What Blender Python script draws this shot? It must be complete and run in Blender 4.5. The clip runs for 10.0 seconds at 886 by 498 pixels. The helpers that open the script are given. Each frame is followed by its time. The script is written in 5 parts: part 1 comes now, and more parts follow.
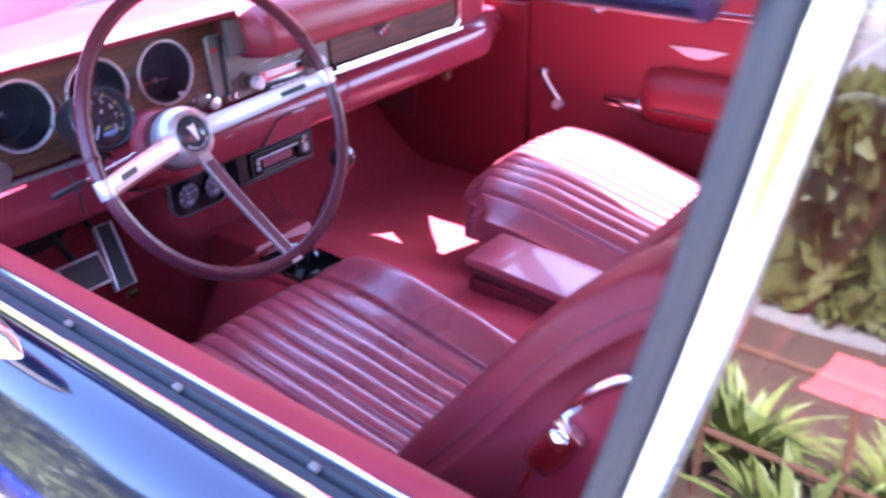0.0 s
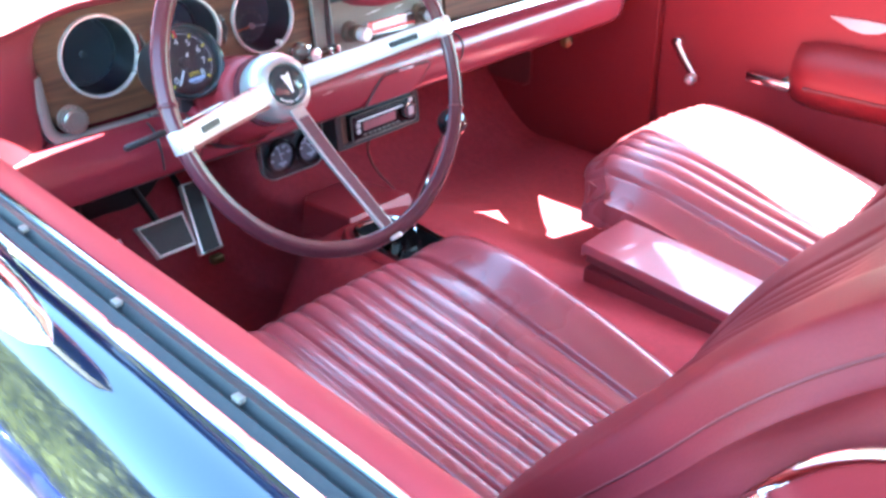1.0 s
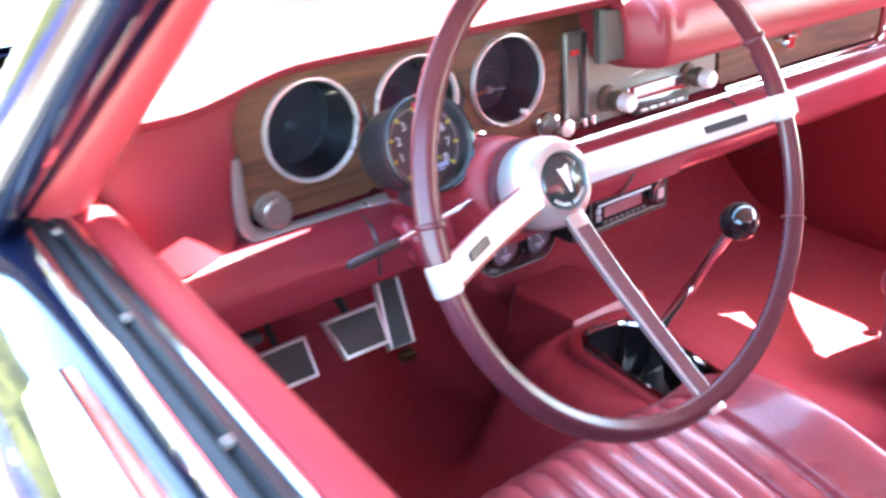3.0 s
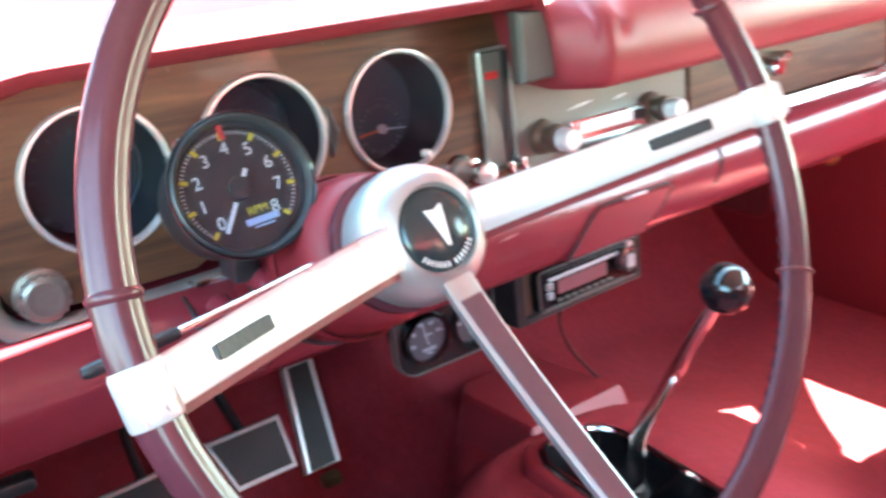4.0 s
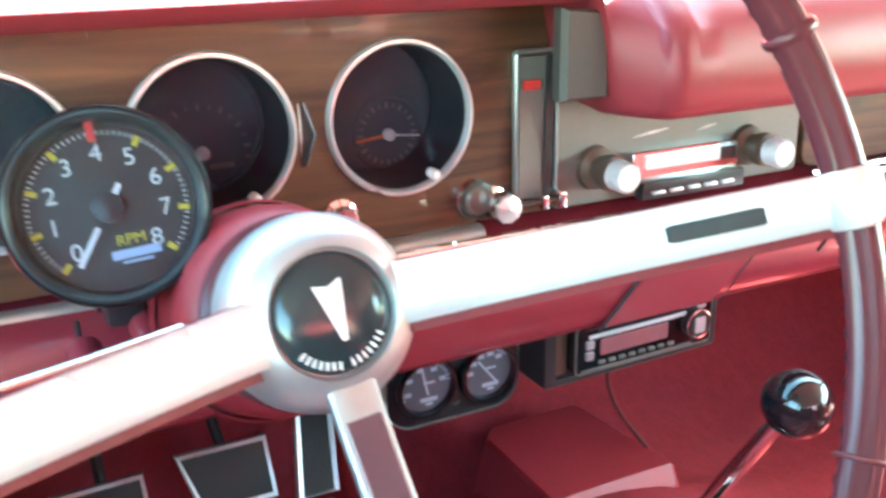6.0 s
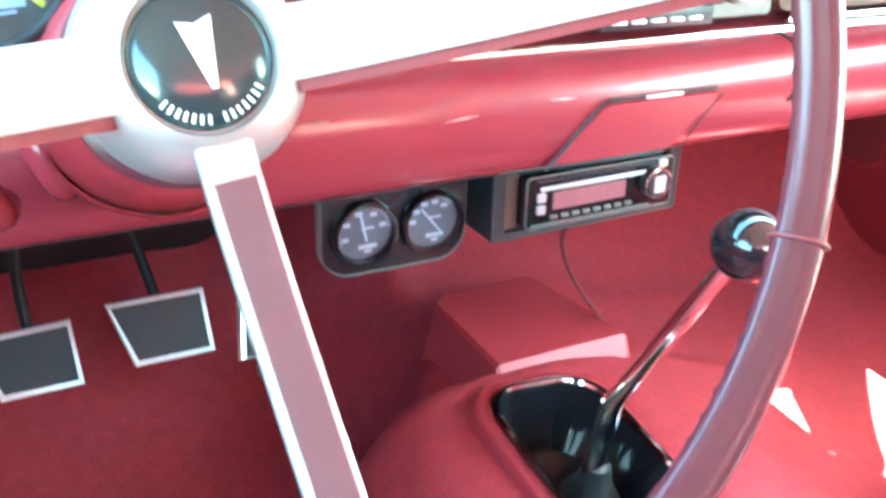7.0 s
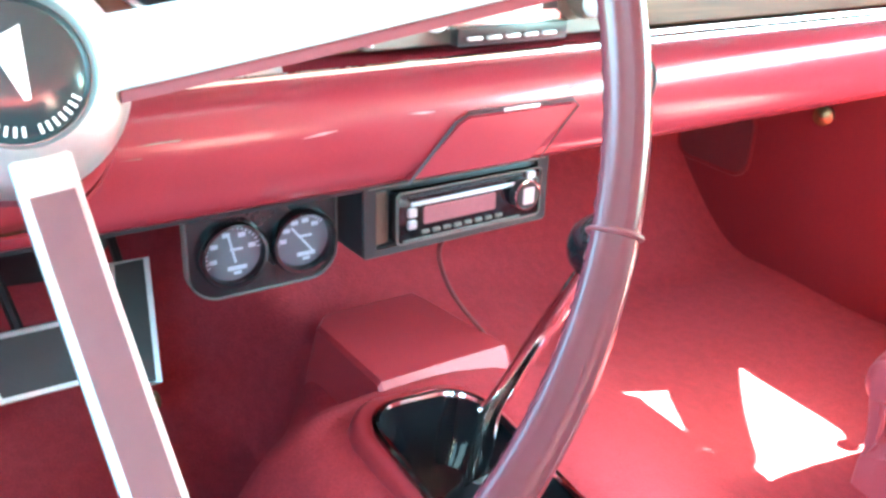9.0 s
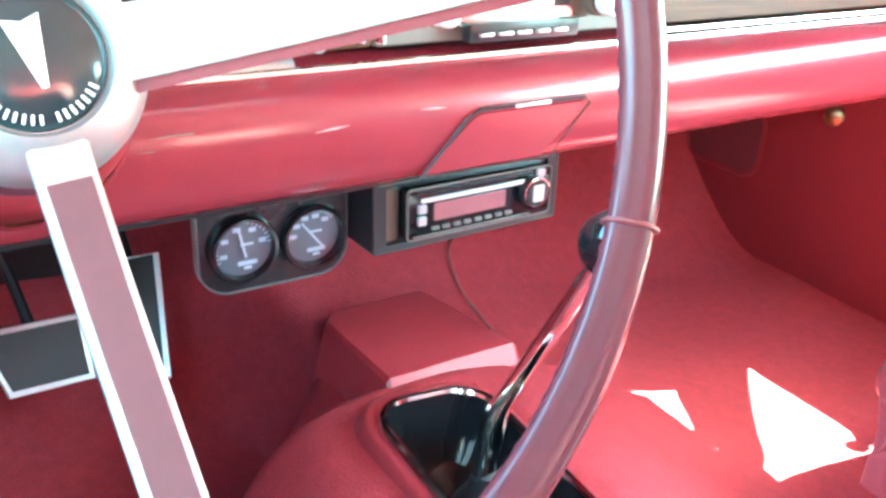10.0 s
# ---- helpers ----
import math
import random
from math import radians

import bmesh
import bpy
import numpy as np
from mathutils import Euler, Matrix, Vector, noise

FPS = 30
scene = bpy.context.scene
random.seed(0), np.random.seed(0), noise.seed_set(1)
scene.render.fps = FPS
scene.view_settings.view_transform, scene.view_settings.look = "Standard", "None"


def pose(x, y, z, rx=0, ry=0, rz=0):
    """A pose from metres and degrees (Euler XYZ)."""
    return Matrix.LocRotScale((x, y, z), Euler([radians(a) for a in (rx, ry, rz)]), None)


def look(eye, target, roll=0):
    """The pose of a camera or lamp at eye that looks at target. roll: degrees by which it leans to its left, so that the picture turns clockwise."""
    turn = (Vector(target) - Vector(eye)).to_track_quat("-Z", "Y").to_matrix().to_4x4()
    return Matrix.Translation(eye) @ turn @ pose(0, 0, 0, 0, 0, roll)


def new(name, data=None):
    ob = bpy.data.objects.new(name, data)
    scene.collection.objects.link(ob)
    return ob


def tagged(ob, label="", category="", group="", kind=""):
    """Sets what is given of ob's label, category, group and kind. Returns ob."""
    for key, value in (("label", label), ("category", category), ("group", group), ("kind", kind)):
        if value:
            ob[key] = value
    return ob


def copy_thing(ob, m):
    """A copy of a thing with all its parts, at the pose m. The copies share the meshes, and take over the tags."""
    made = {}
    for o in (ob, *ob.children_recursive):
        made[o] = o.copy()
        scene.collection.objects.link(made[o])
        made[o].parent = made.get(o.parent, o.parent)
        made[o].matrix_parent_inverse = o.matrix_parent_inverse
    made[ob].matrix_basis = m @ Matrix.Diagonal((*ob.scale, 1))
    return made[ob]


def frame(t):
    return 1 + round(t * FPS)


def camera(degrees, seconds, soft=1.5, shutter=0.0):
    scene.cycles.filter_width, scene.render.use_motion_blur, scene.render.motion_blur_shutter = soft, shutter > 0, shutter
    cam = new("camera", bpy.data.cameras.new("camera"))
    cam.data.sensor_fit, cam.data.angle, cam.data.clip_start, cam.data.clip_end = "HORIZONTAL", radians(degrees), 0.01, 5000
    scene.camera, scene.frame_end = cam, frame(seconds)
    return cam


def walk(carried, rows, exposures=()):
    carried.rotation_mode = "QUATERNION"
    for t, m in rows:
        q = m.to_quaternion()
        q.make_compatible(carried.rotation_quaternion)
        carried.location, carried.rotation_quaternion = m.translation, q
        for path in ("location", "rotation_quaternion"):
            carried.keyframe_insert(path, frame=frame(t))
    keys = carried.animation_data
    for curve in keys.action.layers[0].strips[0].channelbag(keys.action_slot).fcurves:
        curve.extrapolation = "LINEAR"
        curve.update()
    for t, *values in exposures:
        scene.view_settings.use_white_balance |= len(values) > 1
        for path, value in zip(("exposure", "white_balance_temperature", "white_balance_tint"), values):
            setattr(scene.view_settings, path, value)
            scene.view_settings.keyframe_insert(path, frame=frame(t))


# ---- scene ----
cam = camera(52.9, 10.0, 2.8, 0.6)
PATH = [
    (0, (-1.014, -0.924, 1.347), (0.374, 0.175, 0.418), -1.9),
    (0.2, (-0.970, -0.880, 1.322), (0.388, 0.256, 0.393), -0.3),
    (0.5, (-0.935, -0.838, 1.294), (0.334, 0.393, 0.359), -1.8),
    (0.7, (-0.920, -0.820, 1.287), (0.326, 0.418, 0.328), -1.5),
    (1, (-0.918, -0.804, 1.276), (0.317, 0.434, 0.305), -1.3),
    (1.5, (-0.935, -0.789, 1.249), (0.352, 0.376, 0.256), 0.4),
    (2, (-0.946, -0.728, 1.271), (0.214, 0.572, 0.290), -0.1),
    (2.2, (-0.929, -0.671, 1.267), (0.129, 0.708, 0.274), -1.7),
    (2.5, (-0.903, -0.609, 1.275), (0.131, 0.822, 0.336), -2.4),
    (2.7, (-0.885, -0.562, 1.270), (0.131, 0.895, 0.349), -2.0),
    (3.8, (-0.635, -0.377, 1.111), (0.493, 1.108, 0.388), -5.2),
    (4, (-0.614, -0.372, 1.110), (0.459, 1.168, 0.420), -5.1),
    (4.5, (-0.580, -0.320, 1.100), (0.250, 1.345, 0.365), -3.1),
    (5, (-0.548, -0.288, 1.113), (0.290, 1.378, 0.390), -1.0),
    (6.5, (-0.424, -0.289, 1.070), (0.385, 1.367, 0.293), 0.7),
    (7, (-0.417, -0.286, 1.036), (0.401, 1.293, 0.119), 2.7),
    (7.3, (-0.407, -0.297, 1.037), (0.445, 1.245, 0.085), 2.2),
    (7.5, (-0.399, -0.289, 1.026), (0.538, 1.216, 0.100), 1.6),
    (8, (-0.391, -0.301, 1.033), (0.619, 1.189, 0.160), 2.0),
    (8.5, (-0.395, -0.305, 1.037), (0.625, 1.192, 0.190), 2.7),
    (9, (-0.399, -0.302, 1.032), (0.619, 1.192, 0.175), 3.4),
    (9.5, (-0.401, -0.301, 1.031), (0.610, 1.199, 0.178), 3.5),
    (10, (-0.402, -0.302, 1.029), (0.604, 1.200, 0.173), 3.6),
]
walk(cam, [(t, look(eye, target, roll)) for t, eye, target, roll in PATH], [(0, 4.4, 5350, 34), (0.5, 5.07, 5250, 10), (1.0, 5.2, 5600, -14), (1.5, 5.2, 5850, -8), (2.0, 5.25, 6250, 4), (2.7, 5.4, 6350, 4), (4.0, 5.25, 6700, -17), (4.5, 5.3, 6700, -19), (5.0, 4.92, 6700, -25), (6.5, 5.95, 6300, -27), (7.0, 6.42, 5980, -36), (10, 6.46, 5980, -36)])

# ---------------------------------------------------------------- light
SUN_FROM = Vector((0.60, -0.25, 1.0)).normalized()
world = bpy.data.worlds.new("sky")
scene.world = world
world.use_nodes = True
wn, wl = world.node_tree.nodes, world.node_tree.links
sky = wn.new("ShaderNodeTexSky")
sky.sky_type = 'NISHITA'
sky.sun_disc = False
sky.sun_elevation = math.asin(SUN_FROM.z)
sky.sun_rotation = math.atan2(SUN_FROM.x, SUN_FROM.y)
wl.new(sky.outputs[0], wn["Background"].inputs[0])
wn["Background"].inputs[1].default_value = 0.12
sun_data = bpy.data.lights.new("sun", 'SUN')
sun_data.energy, sun_data.angle, sun_data.color = 4.6, radians(0.5), (1.0, 0.95, 0.88)
sun = new("sun", sun_data)
sun.rotation_mode = 'QUATERNION'
sun.rotation_quaternion = SUN_FROM.to_track_quat('Z', 'Y')
sun.location = (3, -2, 8)


# ---------------------------------------------------------------- materials
def material(name, colour, rough=0.5, metal=0.0, dark=0.85, scale=20.0, fine=200.0, bump=0.0, coat=0.0, spread=1.0, spec=0.5, tight=0.2):
    """Principled paint with two scales of mottling and a fine bump, in object space metres."""
    m = bpy.data.materials.new(name)
    m.use_nodes = True
    n, l = m.node_tree.nodes, m.node_tree.links
    b = n["Principled BSDF"]
    tc = n.new("ShaderNodeTexCoord")
    n1, n2 = n.new("ShaderNodeTexNoise"), n.new("ShaderNodeTexNoise")
    n1.inputs["Scale"].default_value, n2.inputs["Scale"].default_value = scale, fine
    n1.inputs["Detail"].default_value = 3
    for k in (n1, n2):
        l.new(tc.outputs["Object"], k.inputs["Vector"])
    mixn = n.new("ShaderNodeMath")
    mixn.operation = 'MULTIPLY_ADD'
    mixn.inputs[1].default_value = 0.5
    l.new(n2.outputs[0], mixn.inputs[0])
    half = n.new("ShaderNodeMath")
    half.operation = 'MULTIPLY'
    half.inputs[1].default_value = 0.5
    l.new(n1.outputs[0], half.inputs[0])
    l.new(half.outputs[0], mixn.inputs[2])
    ramp = n.new("ShaderNodeValToRGB")
    lo = [c * dark for c in colour]
    ramp.color_ramp.elements[0].position, ramp.color_ramp.elements[1].position = 0.5 - tight, 0.5 + tight
    ramp.color_ramp.elements[0].color = (*lo, 1)
    ramp.color_ramp.elements[1].color = (*colour, 1)
    l.new(mixn.outputs[0], ramp.inputs[0])
    l.new(ramp.outputs[0], b.inputs["Base Color"])
    rr = n.new("ShaderNodeMapRange")
    rr.inputs["To Min"].default_value, rr.inputs["To Max"].default_value = max(0.02, rough * (1 - 0.25 * spread)), min(1, rough * (1 + 0.25 * spread))
    l.new(n1.outputs[0], rr.inputs[0])
    l.new(rr.outputs[0], b.inputs["Roughness"])
    b.inputs["Metallic"].default_value = metal
    b.inputs["Specular IOR Level"].default_value = spec
    b.inputs["Coat Weight"].default_value = coat
    if bump:
        bp = n.new("ShaderNodeBump")
        bp.inputs["Strength"].default_value = bump
        bp.inputs["Distance"].default_value = 0.002
        l.new(n2.outputs[0], bp.inputs["Height"])
        l.new(bp.outputs[0], b.inputs["Normal"])
    return m


def wood_material():
    m = bpy.data.materials.new("walnut_veneer")
    m.use_nodes = True
    n, l = m.node_tree.nodes, m.node_tree.links
    b = n["Principled BSDF"]
    tc, mp = n.new("ShaderNodeTexCoord"), n.new("ShaderNodeMapping")
    mp.inputs["Scale"].default_value = (4, 30, 46)
    l.new(tc.outputs["Object"], mp.inputs[0])
    w = n.new("ShaderNodeTexNoise")
    w.inputs["Scale"].default_value, w.inputs["Detail"].default_value, w.inputs["Distortion"].default_value = 1.6, 6, 1.2
    l.new(mp.outputs[0], w.inputs["Vector"])
    ramp = n.new("ShaderNodeValToRGB")
    e = ramp.color_ramp.elements
    e[0].position, e[0].color = 0.32, (0.042, 0.018, 0.011, 1)
    e[1].position, e[1].color = 0.72, (0.140, 0.062, 0.030, 1)
    mid = e.new(0.5)
    mid.color = (0.085, 0.039, 0.021, 1)
    l.new(w.outputs[0], ramp.inputs[0])
    l.new(ramp.outputs[0], b.inputs["Base Color"])
    b.inputs["Roughness"].default_value = 0.35
    b.inputs["Coat Weight"].default_value = 0.25
    bp = n.new("ShaderNodeBump")
    bp.inputs["Strength"].default_value = 0.08
    bp.inputs["Distance"].default_value = 0.001
    l.new(w.outputs[0], bp.inputs["Height"])
    l.new(bp.outputs[0], b.inputs["Normal"])
    return m


def glass_material(name, tint=(0.93, 0.97, 0.95), ior=1.5):
    m = bpy.data.materials.new(name)
    m.use_nodes = True
    n, l = m.node_tree.nodes, m.node_tree.links
    n.remove(n["Principled BSDF"])
    tr, gl, mx, fr = (n.new("ShaderNode" + k) for k in ("BsdfTransparent", "BsdfGlossy", "MixShader", "Fresnel"))
    tr.inputs[0].default_value = (*tint, 1)
    gl.inputs["Roughness"].default_value = 0.02
    fr.inputs[0].default_value = ior
    l.new(fr.outputs[0], mx.inputs[0])
    l.new(tr.outputs[0], mx.inputs[1])
    l.new(gl.outputs[0], mx.inputs[2])
    l.new(mx.outputs[0], n["Material Output"].inputs[0])
    return m


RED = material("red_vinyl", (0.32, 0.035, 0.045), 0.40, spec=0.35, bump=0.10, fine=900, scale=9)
# red vinyl darkened in its colour to stand for shade on the pad
PADSHADE = material("shaded_red_pad_vinyl", (0.215, 0.024, 0.036), 0.44, spec=0.4, bump=0.10, fine=900, scale=9)
# seat vinyl, its colour raised so that sunlit cushions go white
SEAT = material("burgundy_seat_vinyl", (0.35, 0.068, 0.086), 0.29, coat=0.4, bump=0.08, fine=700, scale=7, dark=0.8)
# the same vinyl with shade put into its colour, for backrests and sides
SEATSHADE = material("shaded_burgundy_vinyl", (0.165, 0.019, 0.025), 0.46, coat=0.0, bump=0.10, fine=700, scale=7, dark=0.8, spec=0.16)
RIMRED = material("burgundy_hard_plastic", (0.080, 0.020, 0.029), 0.25, bump=0.03, fine=300, scale=12, spec=0.34)
ROLLRED = material("glossy_red_dash_vinyl", (0.225, 0.026, 0.041), 0.24, bump=0.03, fine=900, scale=9, coat=0.2, spec=0.4, spread=0.25)
# red vinyl dimmed in its colour, as shade on kick panels and door parts
DIMRED = material("dimmed_red_vinyl", (0.20, 0.017, 0.025), 0.45, bump=0.10, fine=700, scale=8, spec=0.3)
# lighter copy for the door panel, with bounced sun put into its colour
LITRED = material("lit_red_door_vinyl", (0.27, 0.026, 0.037), 0.42, bump=0.10, fine=700, scale=8, spec=0.3, spread=0.4)
DARKSATIN = material("dark_satin_plastic", (0.055, 0.056, 0.060), 0.27, fine=300, bump=0.03, coat=0.2)
CARPET = material("red_loop_carpet", (0.345, 0.043, 0.059), 0.95, bump=0.5, fine=420, scale=70, dark=0.78, spec=0.1, tight=0.12)
PLASTICRED = material("red_plastic_console", (0.32, 0.033, 0.046), 0.42, bump=0.05, fine=500)
CHROME = material("chrome", (0.86, 0.87, 0.88), 0.10, metal=1.0, dark=0.9, fine=80)
SILVER = material("brushed_silver_trim", (0.68, 0.69, 0.70), 0.30, metal=0.6, dark=0.93, fine=400, bump=0.03)
SATIN = material("satin_grey_plate", (0.185, 0.160, 0.142), 0.50, metal=0.2, dark=0.9, fine=300)
BLACK = material("black_plastic", (0.024, 0.024, 0.027), 0.34, fine=300, bump=0.05)
BLACKGLOSS = material("black_gloss", (0.010, 0.010, 0.012), 0.08, coat=0.5)
RUBBER = material("black_rubber", (0.013, 0.013, 0.015), 0.55, bump=0.2, fine=260)
PAINT = material("navy_car_paint", (0.004, 0.006, 0.020), 0.12, dark=0.92, scale=3, fine=900, coat=0.7)
WOOD = wood_material()
GLASS = glass_material("clear_glass")
LENS = glass_material("gauge_lens", (0.88, 0.91, 0.96), 1.25)
TINTED = glass_material("tinted_side_glass", (0.50, 0.50, 0.47), 1.85)
DIAL = material("dark_dial_face", (0.040, 0.043, 0.052), 0.5, fine=500)
GAUGEFACE = material("grey_gauge_face", (0.21, 0.195, 0.185), 0.5, fine=500)
TACHDIAL = material("brown_black_dial", (0.022, 0.016, 0.016), 0.5, fine=500)
WHITEINK = material("white_print", (0.80, 0.80, 0.78), 0.5)
YELLOWINK = material("yellow_print", (0.70, 0.58, 0.05), 0.5)
REDINK = material("red_print", (0.65, 0.04, 0.04), 0.5)
WORN = material("bare_grey_backing", (0.20, 0.17, 0.14), 0.6, dark=0.6, fine=500)
INLAY = material("burgundy_gloss_inlay", (0.175, 0.120, 0.155), 0.15, metal=0.75, fine=300, coat=0.3)
# black emblem glass with the teal of reflected sky mixed into its colour
EMBLEM = material("sky_tinted_emblem_glass", (0.016, 0.028, 0.032), 0.16, coat=0.2)
PIPING = material("dark_red_piping", (0.13, 0.02, 0.025), 0.6)
BRONZE = material("dull_bronze_plate", (0.16, 0.11, 0.085), 0.4, metal=0.4)
BLACKSATIN = material("black_satin_steel", (0.018, 0.018, 0.021), 0.26, fine=300, bump=0.03, coat=0.25)
WHITEMETAL = material("white_bright_metal", (0.84, 0.85, 0.86), 0.3, metal=0.15)
BEZELMETAL = material("satin_bezel_metal", (0.36, 0.35, 0.335), 0.30, metal=0.6, dark=0.9, fine=300)
KNOBMETAL = material("dull_knob_metal", (0.24, 0.22, 0.20), 0.3, metal=0.6)
HUBMETAL = material("satin_hub_metal", (0.50, 0.505, 0.51), 0.38, metal=0.8, dark=0.92, fine=300)
VENTGREY = material("grey_vent_plastic", (0.065, 0.060, 0.055), 0.55, fine=400, bump=0.05)
SCUFF = material("pale_scuff", (0.50, 0.26, 0.27), 0.6)
ORANGEINK = material("orange_print", (0.75, 0.16, 0.04), 0.5)
CAPPINK = material("pale_cap", (0.60, 0.42, 0.40), 0.4)
BLUEINK = material("pale_blue_print", (0.45, 0.55, 0.75), 0.5)
LCD = material("rosy_display", (0.31, 0.115, 0.13), 0.14, fine=300)
CONCRETE = material("driveway_concrete", (0.27, 0.25, 0.22), 0.9, bump=0.4, fine=60, scale=1.5, dark=0.8)
LEAF = material("strap_leaf", (0.26, 0.31, 0.07), 0.45, dark=0.6, scale=8, fine=90)
HEDGE = material("hedge_leaf", (0.15, 0.16, 0.035), 0.55, dark=0.5, scale=3, fine=40)
RUST = material("rusty_steel", (0.22, 0.10, 0.05), 0.8, dark=0.6, bump=0.4, fine=150)
COBALT = material("cobalt_glaze", (0.02, 0.03, 0.22), 0.15, coat=0.6)
BARK = material("garden_mulch", (0.12, 0.07, 0.04), 0.95, bump=0.8, fine=90, scale=14, dark=0.5)
HEADLINER = material("parchment_headliner", (0.78, 0.75, 0.72), 0.9, bump=0.3, fine=400)
ALLOY = material("bright_aluminium", (0.80, 0.80, 0.80), 0.35, metal=0.45, fine=300)
BRASS = material("brass", (0.30, 0.21, 0.11), 0.38, metal=1.0)


# ---------------------------------------------------------------- builders
def finish(bm, name, mat, angle=38):
    bmesh.ops.recalc_face_normals(bm, faces=bm.faces)
    me = bpy.data.meshes.new(name)
    bm.to_mesh(me)
    bm.free()
    me.polygons.foreach_set("use_smooth", [True] * len(me.polygons))
    me.set_sharp_from_angle(angle=radians(angle))
    me.materials.append(mat)
    return me


ORIGIN = {}


def thing(name, at, label, category, group="", kind=""):
    """An empty at the base of a thing, which carries its parts."""
    ob = new(name)
    ob.empty_display_size = 0.05
    ob.location = at
    ORIGIN[ob] = Matrix.Translation(at)
    return tagged(ob, label, category, group, kind)


def part(name, bm, mat, parent, label="", angle=38):
    """One mesh, given in world metres, under a thing or under a part of it."""
    ob = new(name, finish(bm, name, mat, angle))
    ob.parent = parent
    ORIGIN[ob] = Matrix.Identity(4)
    if parent.type == 'EMPTY':
        ob.matrix_parent_inverse = ORIGIN[parent].inverted()
    return tagged(ob, label)


def solo(name, bm, mat, label, category, group="", kind="", angle=38):
    """A thing, or a piece of the setting, that is a single mesh."""
    ob = new(name, finish(bm, name, mat, angle))
    ORIGIN[ob] = Matrix.Identity(4)
    return tagged(ob, label, category, group, kind)


def box(bm, c, s, bevel=0.0, m=None, seg=2):
    r = bmesh.ops.create_cube(bm, size=1.0)
    vs = r["verts"]
    bmesh.ops.scale(bm, vec=s, verts=vs)
    if bevel:
        es = list({e for v in vs for e in v.link_edges})
        out = bmesh.ops.bevel(bm, geom=es, offset=bevel, segments=seg, affect='EDGES', profile=0.5)
        vs = list({v for v in vs if v.is_valid} | set(out["verts"]))
    bmesh.ops.transform(bm, matrix=Matrix.Translation(c) @ (m or Matrix.Identity(4)), verts=vs)
    return bm


def loft(bm, rings, closed=True, caps=True):
    """Quads between rings of points of equal length."""
    rows = [[bm.verts.new(p) for p in r] for r in rings]
    k = len(rows[0])
    for a, b in zip(rows, rows[1:]):
        for i in range(k if closed else k - 1):
            bm.faces.new((a[i], a[(i + 1) % k], b[(i + 1) % k], b[i]))
    if caps and closed:
        bm.faces.new(rows[0][::-1])
        bm.faces.new(rows[-1])
    return bm


def tube(bm, pts, r, seg=12, close=False, flat=1.0, up=None):
    """A round or flattened bar along points; r is one radius or one for each point."""
    pts = [Vector(p) for p in pts]
    n = len(pts)
    rs = r if isinstance(r, (list, tuple)) else [r] * n
    rings, side = [], None
    for i, p in enumerate(pts):
        if close:
            d = (pts[(i + 1) % n] - pts[i - 1]).normalized()
        else:
            d = (pts[min(i + 1, n - 1)] - pts[max(i - 1, 0)]).normalized()
        if side is None:
            side = Vector(up) if up else (Vector((0, 0, 1)) if abs(d.z) < 0.9 else Vector((1, 0, 0)))
        side = (side - d * side.dot(d)).normalized()
        other = d.cross(side)
        rings.append([p + rs[i] * (side * math.cos(a) * flat + other * math.sin(a)) for a in (2 * math.pi * j / seg for j in range(seg))])
    if close:
        rings.append(rings[0])
        loft(bm, rings, caps=False)
        bmesh.ops.remove_doubles(bm, verts=bm.verts, dist=1e-6)
    else:
        loft(bm, rings)
    return bm


def frame_of(at, axis, up=(0, 0, 1), spin=0.0):
    """A matrix at a point whose z runs along axis and whose y is as near up as can be."""
    z = Vector(axis).normalized()
    y = (Vector(up) - z * Vector(up).dot(z)).normalized()
    x = y.cross(z)
    m = Matrix((x, y, z)).transposed().to_4x4()
    return Matrix.Translation(at) @ m @ Matrix.Rotation(spin, 4, 'Z')


def lathe(bm, prof, m, seg=40, caps=True):
    """Turn a profile of (radius, height) about the z axis of m."""
    loft(bm, [[m @ Vector((r * math.cos(a), r * math.sin(a), h)) for a in (2 * math.pi * j / seg for j in range(seg))] for r, h in prof], caps=caps)
    return bm


def outline(w, h, r, seg=6):
    """A rounded rectangle about the origin; r is one radius, or four from lower left, anticlockwise."""
    rr = r if isinstance(r, (list, tuple)) else [r] * 4
    pts = []
    for (sx, sy, a0), q in zip(((-1, -1, 180), (1, -1, 270), (1, 1, 0), (-1, 1, 90)), rr):
        for i in range(seg + 1):
            a = radians(a0 + 90 * i / seg)
            pts.append((sx * (w / 2 - q) + q * math.cos(a), sy * (h / 2 - q) + q * math.sin(a)))
    return pts


def grow(pts, k):
    """Move an outline inwards by k, roughly."""
    n, out = len(pts), []
    for i, p in enumerate(pts):
        a, b = Vector(pts[i - 1]), Vector(pts[(i + 1) % n])
        d = (b - a).normalized() if (b - a).length > 1e-9 else Vector((1, 0))
        out.append((p[0] - d.y * k, p[1] + d.x * k))
    return out


def plate(bm, pts, m, depth, bevel=0.0015):
    """A plate with the given outline in the xy plane of m, its face at z = 0 and its back at -depth."""
    rings = [[m @ Vector((x, y, -depth)) for x, y in pts], [m @ Vector((x, y, -bevel)) for x, y in pts],
             [m @ Vector((x, y, 0)) for x, y in grow(pts, bevel)]]
    return loft(bm, rings)


